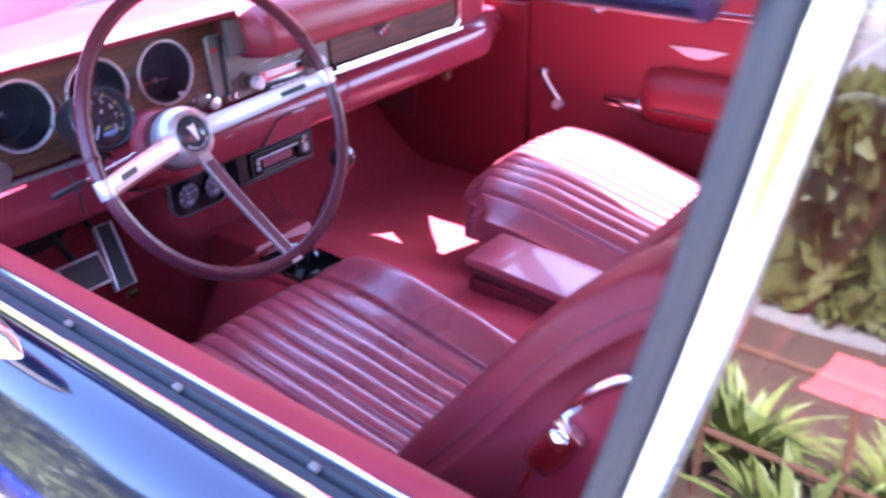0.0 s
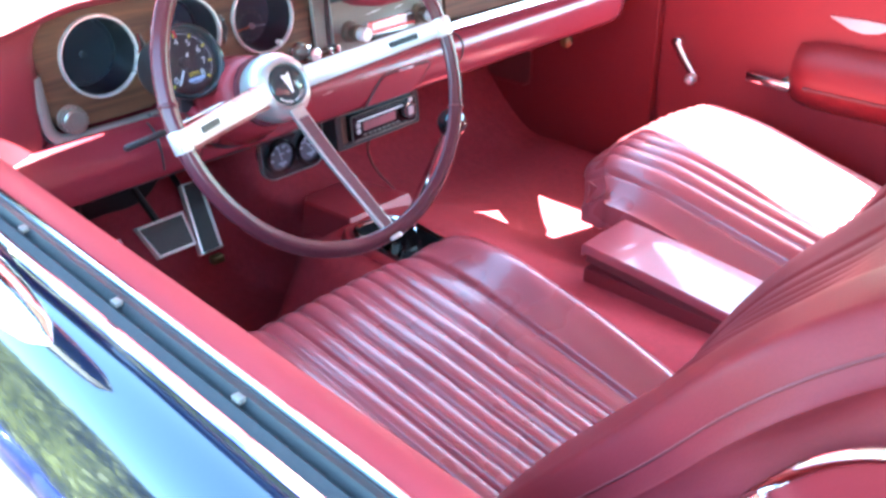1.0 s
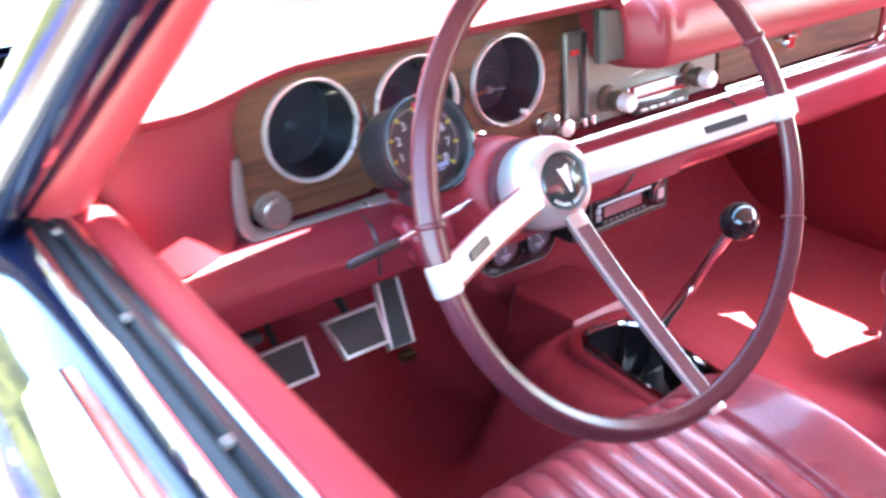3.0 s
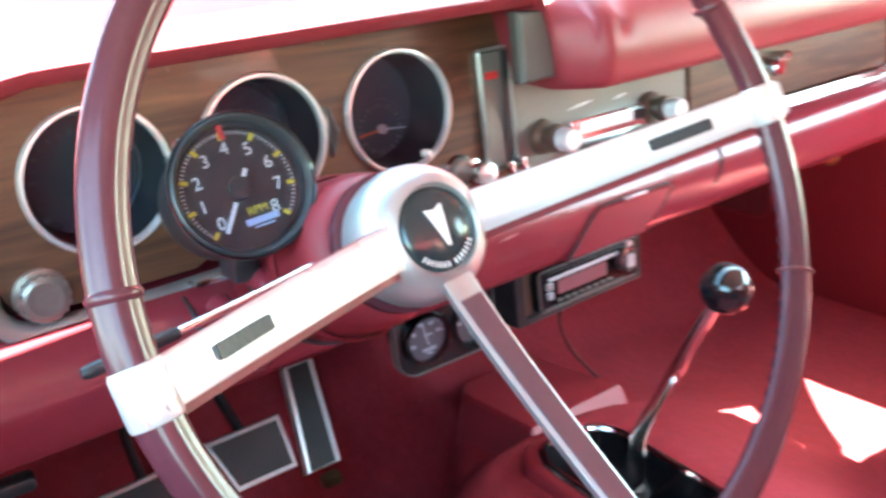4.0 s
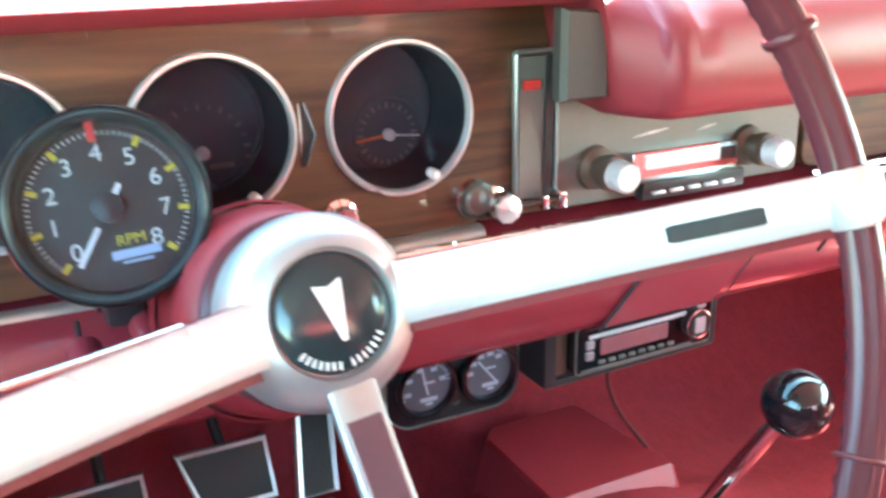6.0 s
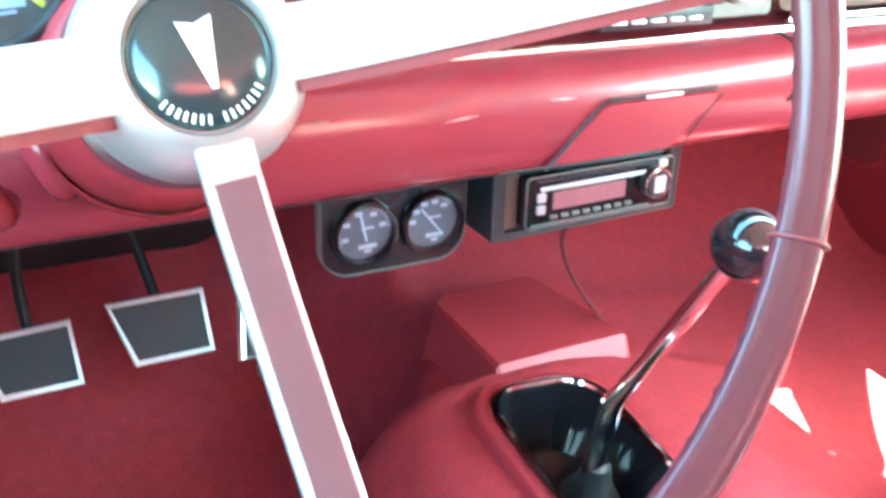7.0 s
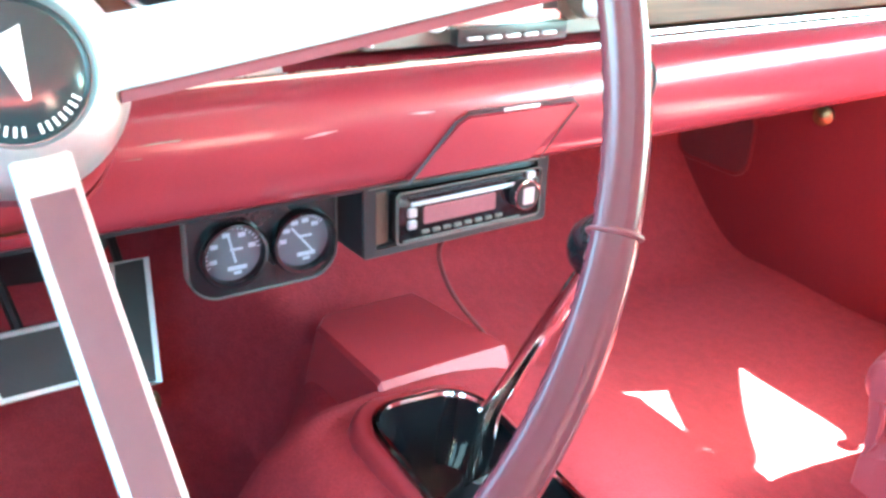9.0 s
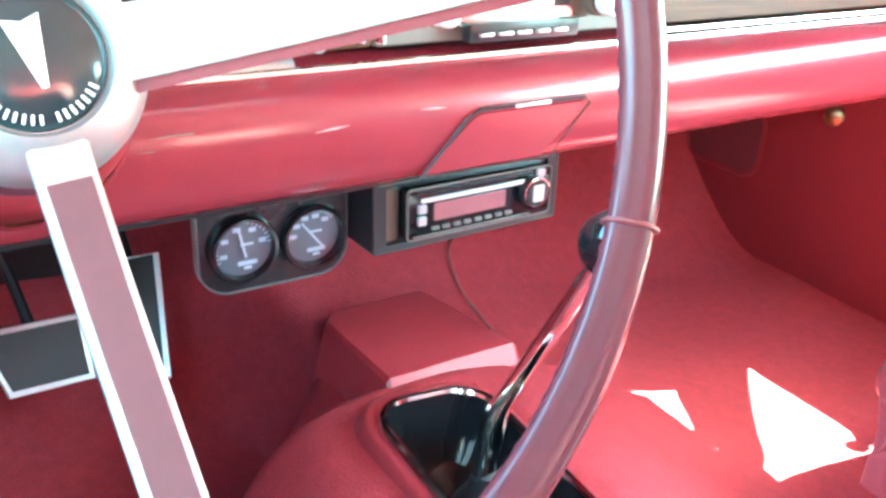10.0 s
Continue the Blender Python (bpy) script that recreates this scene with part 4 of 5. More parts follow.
part("worn_spot", plate(bm_new(), [(-0.024, -0.003), (-0.004, -0.004), (0.012, 0.000), (0.020, 0.004), (0.006, 0.004), (-0.012, 0.003), (-0.022, 0.006)], frame_of((-0.280, 0.1596, 0.8665), (0, -1, 0.2)), 0.003, 0.0002), WORN, dash, "bare worn patch in the vinyl")
for x, z, w, a in ((-0.178, 0.863, 0.012, 4), (-0.107, 0.868, 0.010, -3), (0.020, 0.872, 0.008, 6)):
    part("scuff", plate(bm_new(), [(-w, -0.0005), (w * 0.2, -0.0009), (w, 0.0), (w * 0.1, 0.0006)], frame_of((x, 0.1586, z), (0, -1, 0.12)) @ Matrix.Rotation(radians(a), 4, 'Z'), 0.002, 0.0001), SCUFF, dash, "pale scuff in the vinyl")
part("column_gap", tube(bm_new(), bend([(-0.4415, 0.1845, 0.8875), (-0.4420, 0.1690, 0.8815), (-0.4422, 0.1600, 0.868), (-0.4422, 0.1585, 0.850), (-0.4415, 0.1605, 0.832)], 5), 0.0016, 6), BLACK, dash, "dark seam beside the column")
# black brackets and harness under the driver's side
bm = bm_new()
box(bm, (-0.30, 0.31, 0.80), (0.42, 0.12, 0.05), 0.01)
part("under_bracket", bm, BLACK, dash)
part("release_handle", box(bm_new(), (-0.592, 0.196, 0.795), (0.072, 0.016, 0.010), 0.003, Matrix.Rotation(radians(-4), 4, "Z")), BLACK, dash, "black brake release handle")
part("release_rod", tube(bm_new(), [(-0.592, 0.200, 0.795), (-0.592, 0.30, 0.80)], 0.005, 8), BLACK, dash)

# ---------------------------------------------------------------- steering
WC, AX = Vector((-0.3690, -0.0883, 0.9855)), Vector((0, -0.923, 0.384)).normalized()
SPIN = radians(5.4)
WM = frame_of(WC, AX, (0, 0.384, 0.923)) @ Matrix.Rotation(SPIN, 4, 'Z')
wheel = thing("steering_wheel", WC + AX * -0.08, "three-spoke burgundy steering wheel with silver hub", "steering wheel")
R, HUB_D = 0.1785, -0.1165
OFF = Vector((0.0095, 0.0055, 0.0))  # the hub sits a little off the rim's axis
bm = bm_new()
rings = []


def rim_radius(a, b):
    """The rim's section: flattened front with two long grooves, scalloped finger grips behind."""
    deg = math.degrees(a) % 360
    rr = 0.0090 * (1 - 0.05 * abs(math.sin(2 * b)) ** 2)
    for groove in (0.80, 2.30):
        rr -= 0.0011 * math.exp(-((b - groove) / 0.13) ** 2)
    if min(abs(deg - g) for g in (330, 210, 45, 135)) < 28:
        rr -= 0.0016 * (0.5 + 0.5 * math.cos(a * 126)) * smooth(-0.55, -0.95, math.cos(b - 1.15))
    return rr


for i in range(504):
    a = 2 * math.pi * i / 504
    c = Vector((math.cos(a), math.sin(a), 0))
    ring = []
    for j in range(28):
        b = 2 * math.pi * j / 28
        rr = rim_radius(a, b)
        ring.append(WM @ (c * (R + rr * math.cos(b)) + Vector((0, 0, rr * 0.90 * math.sin(b)))))
    rings.append(ring)
rings.append(rings[0])
loft(bm, rings, caps=False)
bmesh.ops.remove_doubles(bm, verts=bm.verts, dist=1e-6)
rim = part("rim", bm, RIMRED, wheel, "glossy burgundy rim with finger grips", angle=80)
for deg in (330, 169, 20):
    a = radians(deg)
    c = Vector((math.cos(a), math.sin(a), 0)) * R
    part("seam", lathe(bm_new(), [(0.0088, -0.0022), (0.0098, -0.0012), (0.0100, 0.0), (0.0098, 0.0012), (0.0088, 0.0022)] if deg != 330 else [(0.0088, -0.0010), (0.0096, -0.0004), (0.0096, 0.0004), (0.0088, 0.0010)], WM @ Matrix.Translation(c) @ Matrix.Rotation(a, 4, 'Z') @ Matrix.Rotation(radians(90), 4, 'X'), 20), PIPING if deg == 330 else RIMRED, rim)


def spoke_d(r):
    t = (r - 0.026) / (R + 0.006 - 0.026)
    return HUB_D + 0.028 + (0.0105 - HUB_D - 0.028) * (t ** 1.15)


def on_spoke(deg, r, q, h):
    """A point of a spoke: r out from the hub, q across, h above its face."""
    t = (r - 0.026) / (R + 0.006 - 0.026)
    return WM @ (OFF * (1 - t) + Matrix.Rotation(radians(deg), 3, 'Z') @ Vector((r, q, spoke_d(r) + h)))


def spoke(deg, w0, w1, mat, name, label, thick=0.005):
    """A flat spoke from the sunken hub up to the rim."""
    rows = []
    for i in range(13):
        t = i / 12
        r = 0.026 + (R + 0.006 - 0.026) * t
        w = w0 + (w1 - w0) * t
        rows.append([on_spoke(deg, r, q, h) for q, h in ((-w / 2, -thick), (-w / 2, -0.001), (-w / 2 + 0.0015, 0), (w / 2 - 0.0015, 0), (w / 2, -0.001), (w / 2, -thick))])
    return part(name, loft(bm_new(), rows), mat, wheel, label)


for deg in (0, 180):
    sp = spoke(deg, 0.0245, 0.0185, SILVER, "spoke", "wide brushed silver spoke")
    rows = []
    for i in range(13):
        q, t = 0.030 + (R - 0.034) * i / 12, i / 12
        w, low = 0.0128 - 0.0030 * t, -1 if deg == 0 else 1
        rows.append([on_spoke(deg, q, y + low * (0.0035 if y * low > 0 else 0), h) for y, h in ((-w, -0.0045), (w, -0.0045), (w - 0.002, -0.012), (0.004, -0.016), (-0.004, -0.016), (-w + 0.002, -0.012))])
    part("spoke_back", loft(bm_new(), rows), SEATSHADE, sp, "burgundy moulded back of the spoke")
    bm = bm_new()
    rows = []
    for r in (0.1190, 0.1205, 0.1470, 0.1485):
        k = 0.0034 if r in (0.1205, 0.1470) else 0.0028
        rows.append([on_spoke(deg, r, q, h) for q, h in ((-k, -0.001), (-k, 0.0022), (k, 0.0022), (k, -0.001))])
    part("horn_insert", loft(bm, rows), RUBBER, sp, "black rubber horn insert")
    # bright end cap over the rim
    bm = bm_new()
    c = Matrix.Rotation(radians(deg), 4, 'Z')
    rows = []
    for q in (-0.0105, -0.009, 0.009, 0.0105):
        k = 0.0100 if abs(q) < 0.01 else 0.0093
        rows.append([WM @ c @ Vector((R + k * math.cos(b), q, k * 0.95 * math.sin(b))) for b in (2 * math.pi * j / 16 for j in range(16))])
    part("spoke_end", loft(bm, rows), SILVER, sp, "bright spoke end cap")
sp = spoke(270, 0.0190, 0.0150, HUBMETAL, "spoke", "narrow chrome-edged burgundy lower spoke", 0.006)
bm = bm_new()
rows = []
for i in range(9):
    r = 0.039 + (R - 0.004 - 0.039) * i / 8
    w = 0.0068 - 0.0014 * i / 8
    rows.append([on_spoke(270, r, q, h) for q, h in ((-w, -0.002), (-w, 0.0012), (w, 0.0012), (w, -0.002))])
part("spoke_inlay", loft(bm, rows), INLAY, sp, "burgundy inlay")
HM = WM @ Matrix.Translation((OFF.x, OFF.y, HUB_D)) @ Matrix.Scale(1.03, 4)
hub = part("hub", lathe(bm_new(), [(0.030, -0.022), (0.0345, -0.018), (0.0375, -0.006), (0.0385, 0.004), (0.0378, 0.012), (0.0345, 0.021), (0.0285, 0.0275), (0.0242, 0.0290), (0.0232, 0.0275), (0.0228, 0.0255), (0.010, 0.0255)], HM, 56), HUBMETAL, wheel, "satin silver domed hub", angle=60)
em = part("emblem_disc", lathe(bm_new(), [(0.0226, 0.0245), (0.0224, 0.0264), (0.019, 0.0282), (0.014, 0.0297), (0.008, 0.0308), (0.002, 0.0312)], HM, 44), EMBLEM, hub, "glossy black hub emblem", angle=60)
part("emblem", plate(bm_new(), [(-0.0052, 0.0105), (0.0, 0.0085), (0.0052, 0.0105), (0.0008, -0.0110), (-0.0004, -0.0110)], HM @ Matrix.Rotation(radians(4), 4, 'Z') @ Matrix.Translation((0, 0.001, 0.0316)), 0.0030, 0.0004), WHITEMETAL, em, "plain silver arrow shape")
bm = bm_new()
for i in range(15):
    if i == 7:
        continue
    a = radians(270 - 52 + 104 * i / 14)
    p = HM @ Matrix.Rotation(a, 4, 'Z') @ Matrix.Translation((0.0190, 0, 0.0285))
    box(bm, p.translation, (0.0030, 0.0009, 0.0005), 0, p.to_3x3().to_4x4())
part("lettering", bm, WHITEINK, em, "row of small pale letter bars")
part("hub_collar", lathe(bm_new(), [(0.036, -0.024), (0.040, -0.020), (0.040, -0.014), (0.036, -0.012)], HM, 44), RIMRED, hub)

col = thing("steering_column", (-0.37, 0.12, 0.88), "burgundy steering column with indicator stalk and ignition collar", "steering column")
CM = HM
part("shroud", lathe(bm_new(), [(0.036, -0.026), (0.042, -0.030), (0.047, -0.05), (0.050, -0.09), (0.049, -0.14), (0.043, -0.20), (0.040, -0.26)], CM, 44), DIMRED, col, "burgundy bell-shaped shroud", angle=60)
part("collar", lathe(bm_new(), [(0.0505, -0.075), (0.0520, -0.078), (0.0520, -0.084), (0.0505, -0.087)], CM, 44, caps=False), DIMRED, col)
st = part("indicator_stalk", tube(bm_new(), bend([(-0.405, 0.058, 0.933), (-0.45, 0.051, 0.929), (-0.493, 0.045, 0.926)], 5), 0.0027, 10), CHROME, col, "chrome indicator stalk")
part("stalk_tip", tube(bm_new(), [(-0.490, 0.0455, 0.926), (-0.493, 0.045, 0.926), (-0.538, 0.0393, 0.924), (-0.541, 0.039, 0.924)], [0.0028, 0.0037, 0.0037, 0.0026], 10), BLACK, st, "black stalk grip")
for x, z in ((-0.432, 0.8905), (-0.404, 0.9005)):
    part("clamp", tube(bm_new(), bend([(x - 0.010, 0.118, z + 0.012), (x - 0.009, 0.104, z + 0.009), (x - 0.004, 0.094, z - 0.004), (x + 0.002, 0.098, z - 0.020), (x + 0.004, 0.118, z - 0.026)], 5), 0.0085, 10), ROLLRED, col, "burgundy column clamp")
part("key", box(bm_new(), (-0.361, 0.082, 0.871), (0.013, 0.010, 0.009), 0.0015), BRASS, col, "small brass key head")

# ---------------------------------------------------------------- tachometer
TN = Vector((-0.10, -0.93, 0.36)).normalized()
TC = Vector((-0.424, 0.0976, 0.977))
TM = frame_of(TC, TN, (0, 0, 1), radians(6)) @ Matrix.Scale(1.08, 4)
tach = thing("tachometer", TC + Vector((0, 0.03, -0.045)), "black add-on rev counter clamped to the column", "tachometer")
case = part("case", lathe(bm_new(), [(0.020, -0.066), (0.031, -0.062), (0.0345, -0.050), (0.0350, -0.010), (0.0385, -0.004), (0.0395, 0.004), (0.0390, 0.009), (0.0365, 0.0105), (0.0345, 0.008), (0.0335, -0.003)], TM, 56, caps=False), BLACK, tach, "black drum-shaped case", angle=50)
part("rear_cover", lathe(bm_new(), [(0.0215, -0.067), (0.0005, -0.068)], TM, 40), BLACK, case)
part("bezel_edge", lathe(bm_new(), [(0.0378, 0.0098), (0.0386, 0.0108), (0.0394, 0.0096), (0.0394, 0.0080)], TM, 56, caps=False), BLACKGLOSS, case)
face = part("dial_face", lathe(bm_new(), [(0.0338, -0.006), (0.0338, -0.003), (0.0005, -0.003)], TM, 48), TACHDIAL, tach, "brown-black dial with white numerals")
for i in range(9):
    a = radians(225 - 33.75 * i)
    words(str(i), 0.0098, TM @ Matrix.Translation((0.0218 * math.cos(a), 0.0218 * math.sin(a), -0.0026)), WHITEINK, face, "numeral")
bm = bm_new()
for i in range(9):
    p = TM @ Matrix.Rotation(radians(225 - 33.75 * i), 4, 'Z') @ Matrix.Translation((0.0288, 0, -0.0026))
    box(bm, p.translation, (0.0042, 0.0022, 0.0005), 0, p.to_3x3().to_4x4())
part("main_marks", bm, YELLOWINK, face, "yellow main markings")
bm = bm_new()
for i in range(65):
    p = TM @ Matrix.Rotation(radians(225 - 270 * i / 64), 4, 'Z') @ Matrix.Translation((0.0300, 0, -0.0027))
    box(bm, p.translation, (0.0018, 0.0005, 0.0003), 0, p.to_3x3().to_4x4())
part("fine_marks", bm, WHITEINK, face)
words("RPM", 0.0062, TM @ Matrix.Translation((0.0055, -0.0140, -0.0026)), YELLOWINK, face, "lettering")
bm = bm_new()
for k, (y, w, h) in enumerate(((-0.0195, 0.019, 0.0036), (-0.0228, 0.012, 0.0010))):
    p = TM @ Matrix.Translation((0.0065, y, -0.0026))
    box(bm, p.translation, (w, h, 0.0004), 0, p.to_3x3().to_4x4())
part("maker_bar", bm, BLUEINK, face, "pale blue bar")
bm = bm_new()
p = TM @ Matrix.Rotation(radians(234), 4, 'Z') @ Matrix.Translation((0.0175, 0, 0.0012))
box(bm, p.translation, (0.017, 0.0022, 0.0006), 0, p.to_3x3().to_4x4())
p = TM @ Matrix.Rotation(radians(54), 4, 'Z') @ Matrix.Translation((0.0065, 0, 0.0012))
box(bm, p.translation, (0.0075, 0.0022, 0.0006), 0, p.to_3x3().to_4x4())
part("needle", bm, WHITEINK, tach, "white needle")
part("needle_cap", lathe(bm_new(), [(0.0062, -0.002), (0.0058, 0.002), (0.001, 0.0026)], TM, 24), BLACK, tach)
bm = bm_new()
p = TM @ Matrix.Rotation(radians(90), 4, 'Z') @ Matrix.Translation((0.0305, 0, 0.0018))
box(bm, p.translation, (0.0085, 0.0030, 0.0006), 0, p.to_3x3().to_4x4())
part("red_marker", bm, REDINK, tach, "red shift-point marker")
ln = part("lens", lathe(bm_new(), [(0.0350, 0.0062), (0.0350, 0.0074)], TM, 48), LENS, tach)
ln.visible_shadow = False
part("foot", box(bm_new(), (-0.422, 0.124, 0.926), (0.018, 0.026, 0.026), 0.004), BLACK, tach)
part("clamp_strap", lathe(bm_new(), [(0.0505, -0.110), (0.0518, -0.111), (0.0518, -0.122), (0.0505, -0.123)], CM, 40, caps=False), BLACK, tach, "black clamp strap")

# ---------------------------------------------------------------- twin gauges under the dash
gp = thing("gauge_panel", (-0.17, 0.29, 0.706), "black panel with two small round gauges under the dash", "gauge panel")
GM = frame_of((-0.1710, 0.270, 0.7420), (0.0, -1, 0.02))
o = outline(0.1190, 0.0730, [0.024, 0.024, 0.003, 0.003], 8)
bm = bm_new()
plate(bm, o, GM, 0.004, 0.001)
pl = part("plate", bm, BLACKSATIN, gp, "black satin mounting plate")
part("plate_edge", rim_plate(bm_new(), grow(o, -0.0007), grow(o, 0.0006), GM @ Matrix.Translation((0, 0, 0.0010)), 0.008, 0.0010), BEZELMETAL, pl)
part("top_flange", box(bm_new(), (-0.171, 0.292, 0.780), (0.118, 0.046, 0.003), 0.001), BLACK, pl)
for dx, kind in ((-0.0255, 0), (0.0300, 1)):
    m = GM @ Matrix.Translation((dx, -0.0015, 0))
    g = part("gauge", lathe(bm_new(), [(0.0240, -0.03), (0.0240, 0.0), (0.0268, 0.0015), (0.0270, 0.0055), (0.0250, 0.0085), (0.0228, 0.0085), (0.0220, 0.005), (0.0218, 0.001)], m, 48, caps=False), BLACKGLOSS, gp, "round black-rimmed gauge")
    part("dial_face", lathe(bm_new(), [(0.0232, -0.001), (0.0232, 0.001), (0.0005, 0.001)], m, 40), GAUGEFACE, g, "dark grey dial")
    bm = bm_new()
    for i in range(5):
        a = radians((196 - 45 * i) if kind == 0 else (176 - 32 * i))
        p = m @ Matrix.Translation((0.0158 * math.cos(a), 0.0158 * math.sin(a), 0.0014))
        box(bm, p.translation, (0.0056, 0.0034, 0.0004), 0, p.to_3x3().to_4x4())
    for i in range(21):
        a = radians((205 - 198 * i / 20) if kind == 0 else (185 - 146 * i / 20))
        p = m @ Matrix.Rotation(a, 4, 'Z') @ Matrix.Translation((0.0204, 0, 0.0014))
        box(bm, p.translation, (0.0026, 0.0009, 0.0004), 0, p.to_3x3().to_4x4())
    for y, w, h in ((-0.0120, 0.015, 0.0034), (-0.0160, 0.006, 0.0024), (0.003, 0.010, 0.0018)):
        p = m @ Matrix.Translation((0.003, y, 0.0014))
        box(bm, p.translation, (w, h, 0.0004), 0, p.to_3x3().to_4x4())
    part("dial_marks", bm, WHITEINK, g, "white unreadable markings")
    bm = bm_new()
    for a, ln in ((102, 0.016), (282, 0.007)) if kind == 0 else ((128, 0.015), (308, 0.015)):
        p = m @ Matrix.Rotation(radians(a), 4, 'Z') @ Matrix.Translation((ln / 2, 0, 0.0030))
        box(bm, p.translation, (ln, 0.0017, 0.0005), 0, p.to_3x3().to_4x4())
    part("needle", bm, WHITEINK, g, "white needle")
    lz = part("lens", lathe(bm_new(), [(0.0228, 0.0066), (0.0226, 0.0074), (0.012, 0.0086), (0.001, 0.009)], m, 40), LENS, g)
    lz.visible_shadow = False
part("wiring", tube(bm_new(), bend([(-0.19, 0.30, 0.745), (-0.19, 0.33, 0.77), (-0.21, 0.34, 0.81)], 6), 0.004, 8), BLACK, gp)

# ---------------------------------------------------------------- stereo slung under the dash
RM = frame_of((-0.0045, 0.2550, 0.7515), (0.02, -1, 0.045))
stereo = thing("car_stereo", (0, 0.33, 0.72), "black under-dash stereo with rosy display in a housing", "car stereo")


def rplate(name, x, y, w, h, r, z, depth, mat, parent, label="", bev=0.0008):
    return part(name, plate(bm_new(), outline(w, h, r), RM @ Matrix.Translation((x, y, z)), depth, bev), mat, parent, label)


o, q = outline(0.186, 0.063, 0.004), outline(0.162, 0.050, 0.003)
hs = part("housing", rim_plate(bm_new(), o, q, RM, 0.15, 0.001), BLACK, stereo, "black plastic housing")
part("hanger", box(bm_new(), (0.0, 0.30, 0.786), (0.20, 0.11, 0.003), 0.001), SATIN, hs, "thin metal hanger strap")
rplate("sleeve", 0.0, 0.0, 0.163, 0.051, 0.002, -0.004, 0.02, BLACK, stereo)
rplate("side_cheek", -0.0745, 0.0, 0.012, 0.044, 0.002, -0.0015, 0.02, BRONZE, stereo, "grey metal side cheek")
fp = rplate("face", 0.006, 0.0, 0.146, 0.044, 0.005, 0.008, 0.014, BLACKGLOSS, stereo, "glossy black face")
o2 = outline(0.146, 0.044, 0.005)
part("face_edge", rim_plate(bm_new(), o2, grow(o2, 0.0014), RM @ Matrix.Translation((0.006, 0, 0.0084)), 0.002, 0.0008), SATIN, fp)
for yy in (0.0265, 0.0295):
    rplate("housing_rib", 0.0, yy, 0.176, 0.0012, 0.0004, 0.0016, 0.002, SATIN, hs)
rplate("display", -0.006, -0.0005, 0.072, 0.015, 0.002, 0.0092, 0.002, LCD, fp, "rosy display")
rplate("lower_line", -0.002, -0.0190, 0.118, 0.0010, 0.0003, 0.0096, 0.002, SATIN, fp)
rplate("cd_slot", 0.0, 0.0175, 0.115, 0.0022, 0.0006, 0.0094, 0.002, BLACK, fp)
rplate("chrome_brow", -0.002, 0.0108, 0.104, 0.0034, 0.001, 0.0096, 0.002, WHITEMETAL, fp, "curved silver brow")
rplate("maker_bar", -0.030, 0.0112, 0.026, 0.0022, 0.0003, 0.0100, 0.001, WHITEINK, fp)
for i in range(8):
    rplate("preset_button", -0.040 + 0.0105 * i, -0.0142, 0.0072, 0.0032, 0.0008, 0.0102, 0.003, SATIN, fp)
for x, y in ((-0.053, 0.004), (-0.053, -0.006)):
    rplate("key", x, y, 0.008, 0.0075, 0.0015, 0.0104, 0.003, SILVER, fp)
vk = part("volume_knob", lathe(bm_new(), [(0.0128, 0.006), (0.0128, 0.014), (0.0112, 0.0165), (0.002, 0.0168)], RM @ Matrix.Translation((0.057, 0.002, 0.002)), 30), BLACK, fp, "round volume knob")
part("knob_ring", lathe(bm_new(), [(0.0128, 0.0135), (0.0136, 0.0145), (0.0134, 0.0155), (0.0122, 0.0158)], RM @ Matrix.Translation((0.057, 0.002, 0.002)), 30, caps=False), CHROME, vk)
rplate("knob_cap", 0.057, 0.002, 0.012, 0.015, 0.002, 0.0195, 0.002, SILVER, vk)
rplate("key", 0.066, 0.0165, 0.009, 0.006, 0.0015, 0.0104, 0.003, SILVER, fp)
part("wire", tube(bm_new(), bend([(0.008, 0.275, 0.722), (0.012, 0.305, 0.690), (0.022, 0.318, 0.660), (0.042, 0.320, 0.620), (0.078, 0.312, 0.570)], 8), 0.0022, 8), PIPING, stereo, "thin red trailing lead")

# ---------------------------------------------------------------- pedals


def pedal(name, label, pts, y, z, lean, arm):
    """A rubber pad in a bright trapezoid frame on a bent steel arm."""
    cx = sum(p[0] for p in pts) / len(pts)
    cz = sum(p[1] for p in pts) / len(pts)
    root = thing(name, (cx, y, cz), label, "pedal", "foot pedals")
    m = frame_of((cx, y, cz), (0, -math.cos(lean), math.sin(lean)))
    q = [(a - cx, b - cz) for a, b in pts]
    pad = part("pad", plate(bm_new(), q, m, 0.012, 0.002), RUBBER, root, "smooth black rubber pad")
    part("bright_frame", rim_plate(bm_new(), grow(q, -0.0040), grow(q, 0.0020), m @ Matrix.Translation((0, 0, 0.001)), 0.012, 0.0015), ALLOY, pad, "bright metal frame")
    part("arm", tube(bm_new(), [p + Vector((0, 0.014, 0)) for p in bend(arm, 6)], 0.0050, 8, flat=1.4), RUBBER, root, "dark steel arm")
    return root


pedal("clutch_pedal", "clutch pedal, black rubber in a bright frame", [(-0.463, 0.567), (-0.402, 0.567), (-0.404, 0.618), (-0.480, 0.616)], 0.420, 0.59, radians(28), [(-0.437, 0.428, 0.60), (-0.436, 0.47, 0.66), (-0.42, 0.46, 0.73), (-0.42, 0.40, 0.82)])
pedal("brake_pedal", "brake pedal, black rubber in a bright frame", [(-0.354, 0.572), (-0.289, 0.572), (-0.290, 0.625), (-0.370, 0.625)], 0.422, 0.60, radians(28), [(-0.327, 0.43, 0.61), (-0.34, 0.475, 0.67), (-0.37, 0.46, 0.74), (-0.38, 0.40, 0.82)])
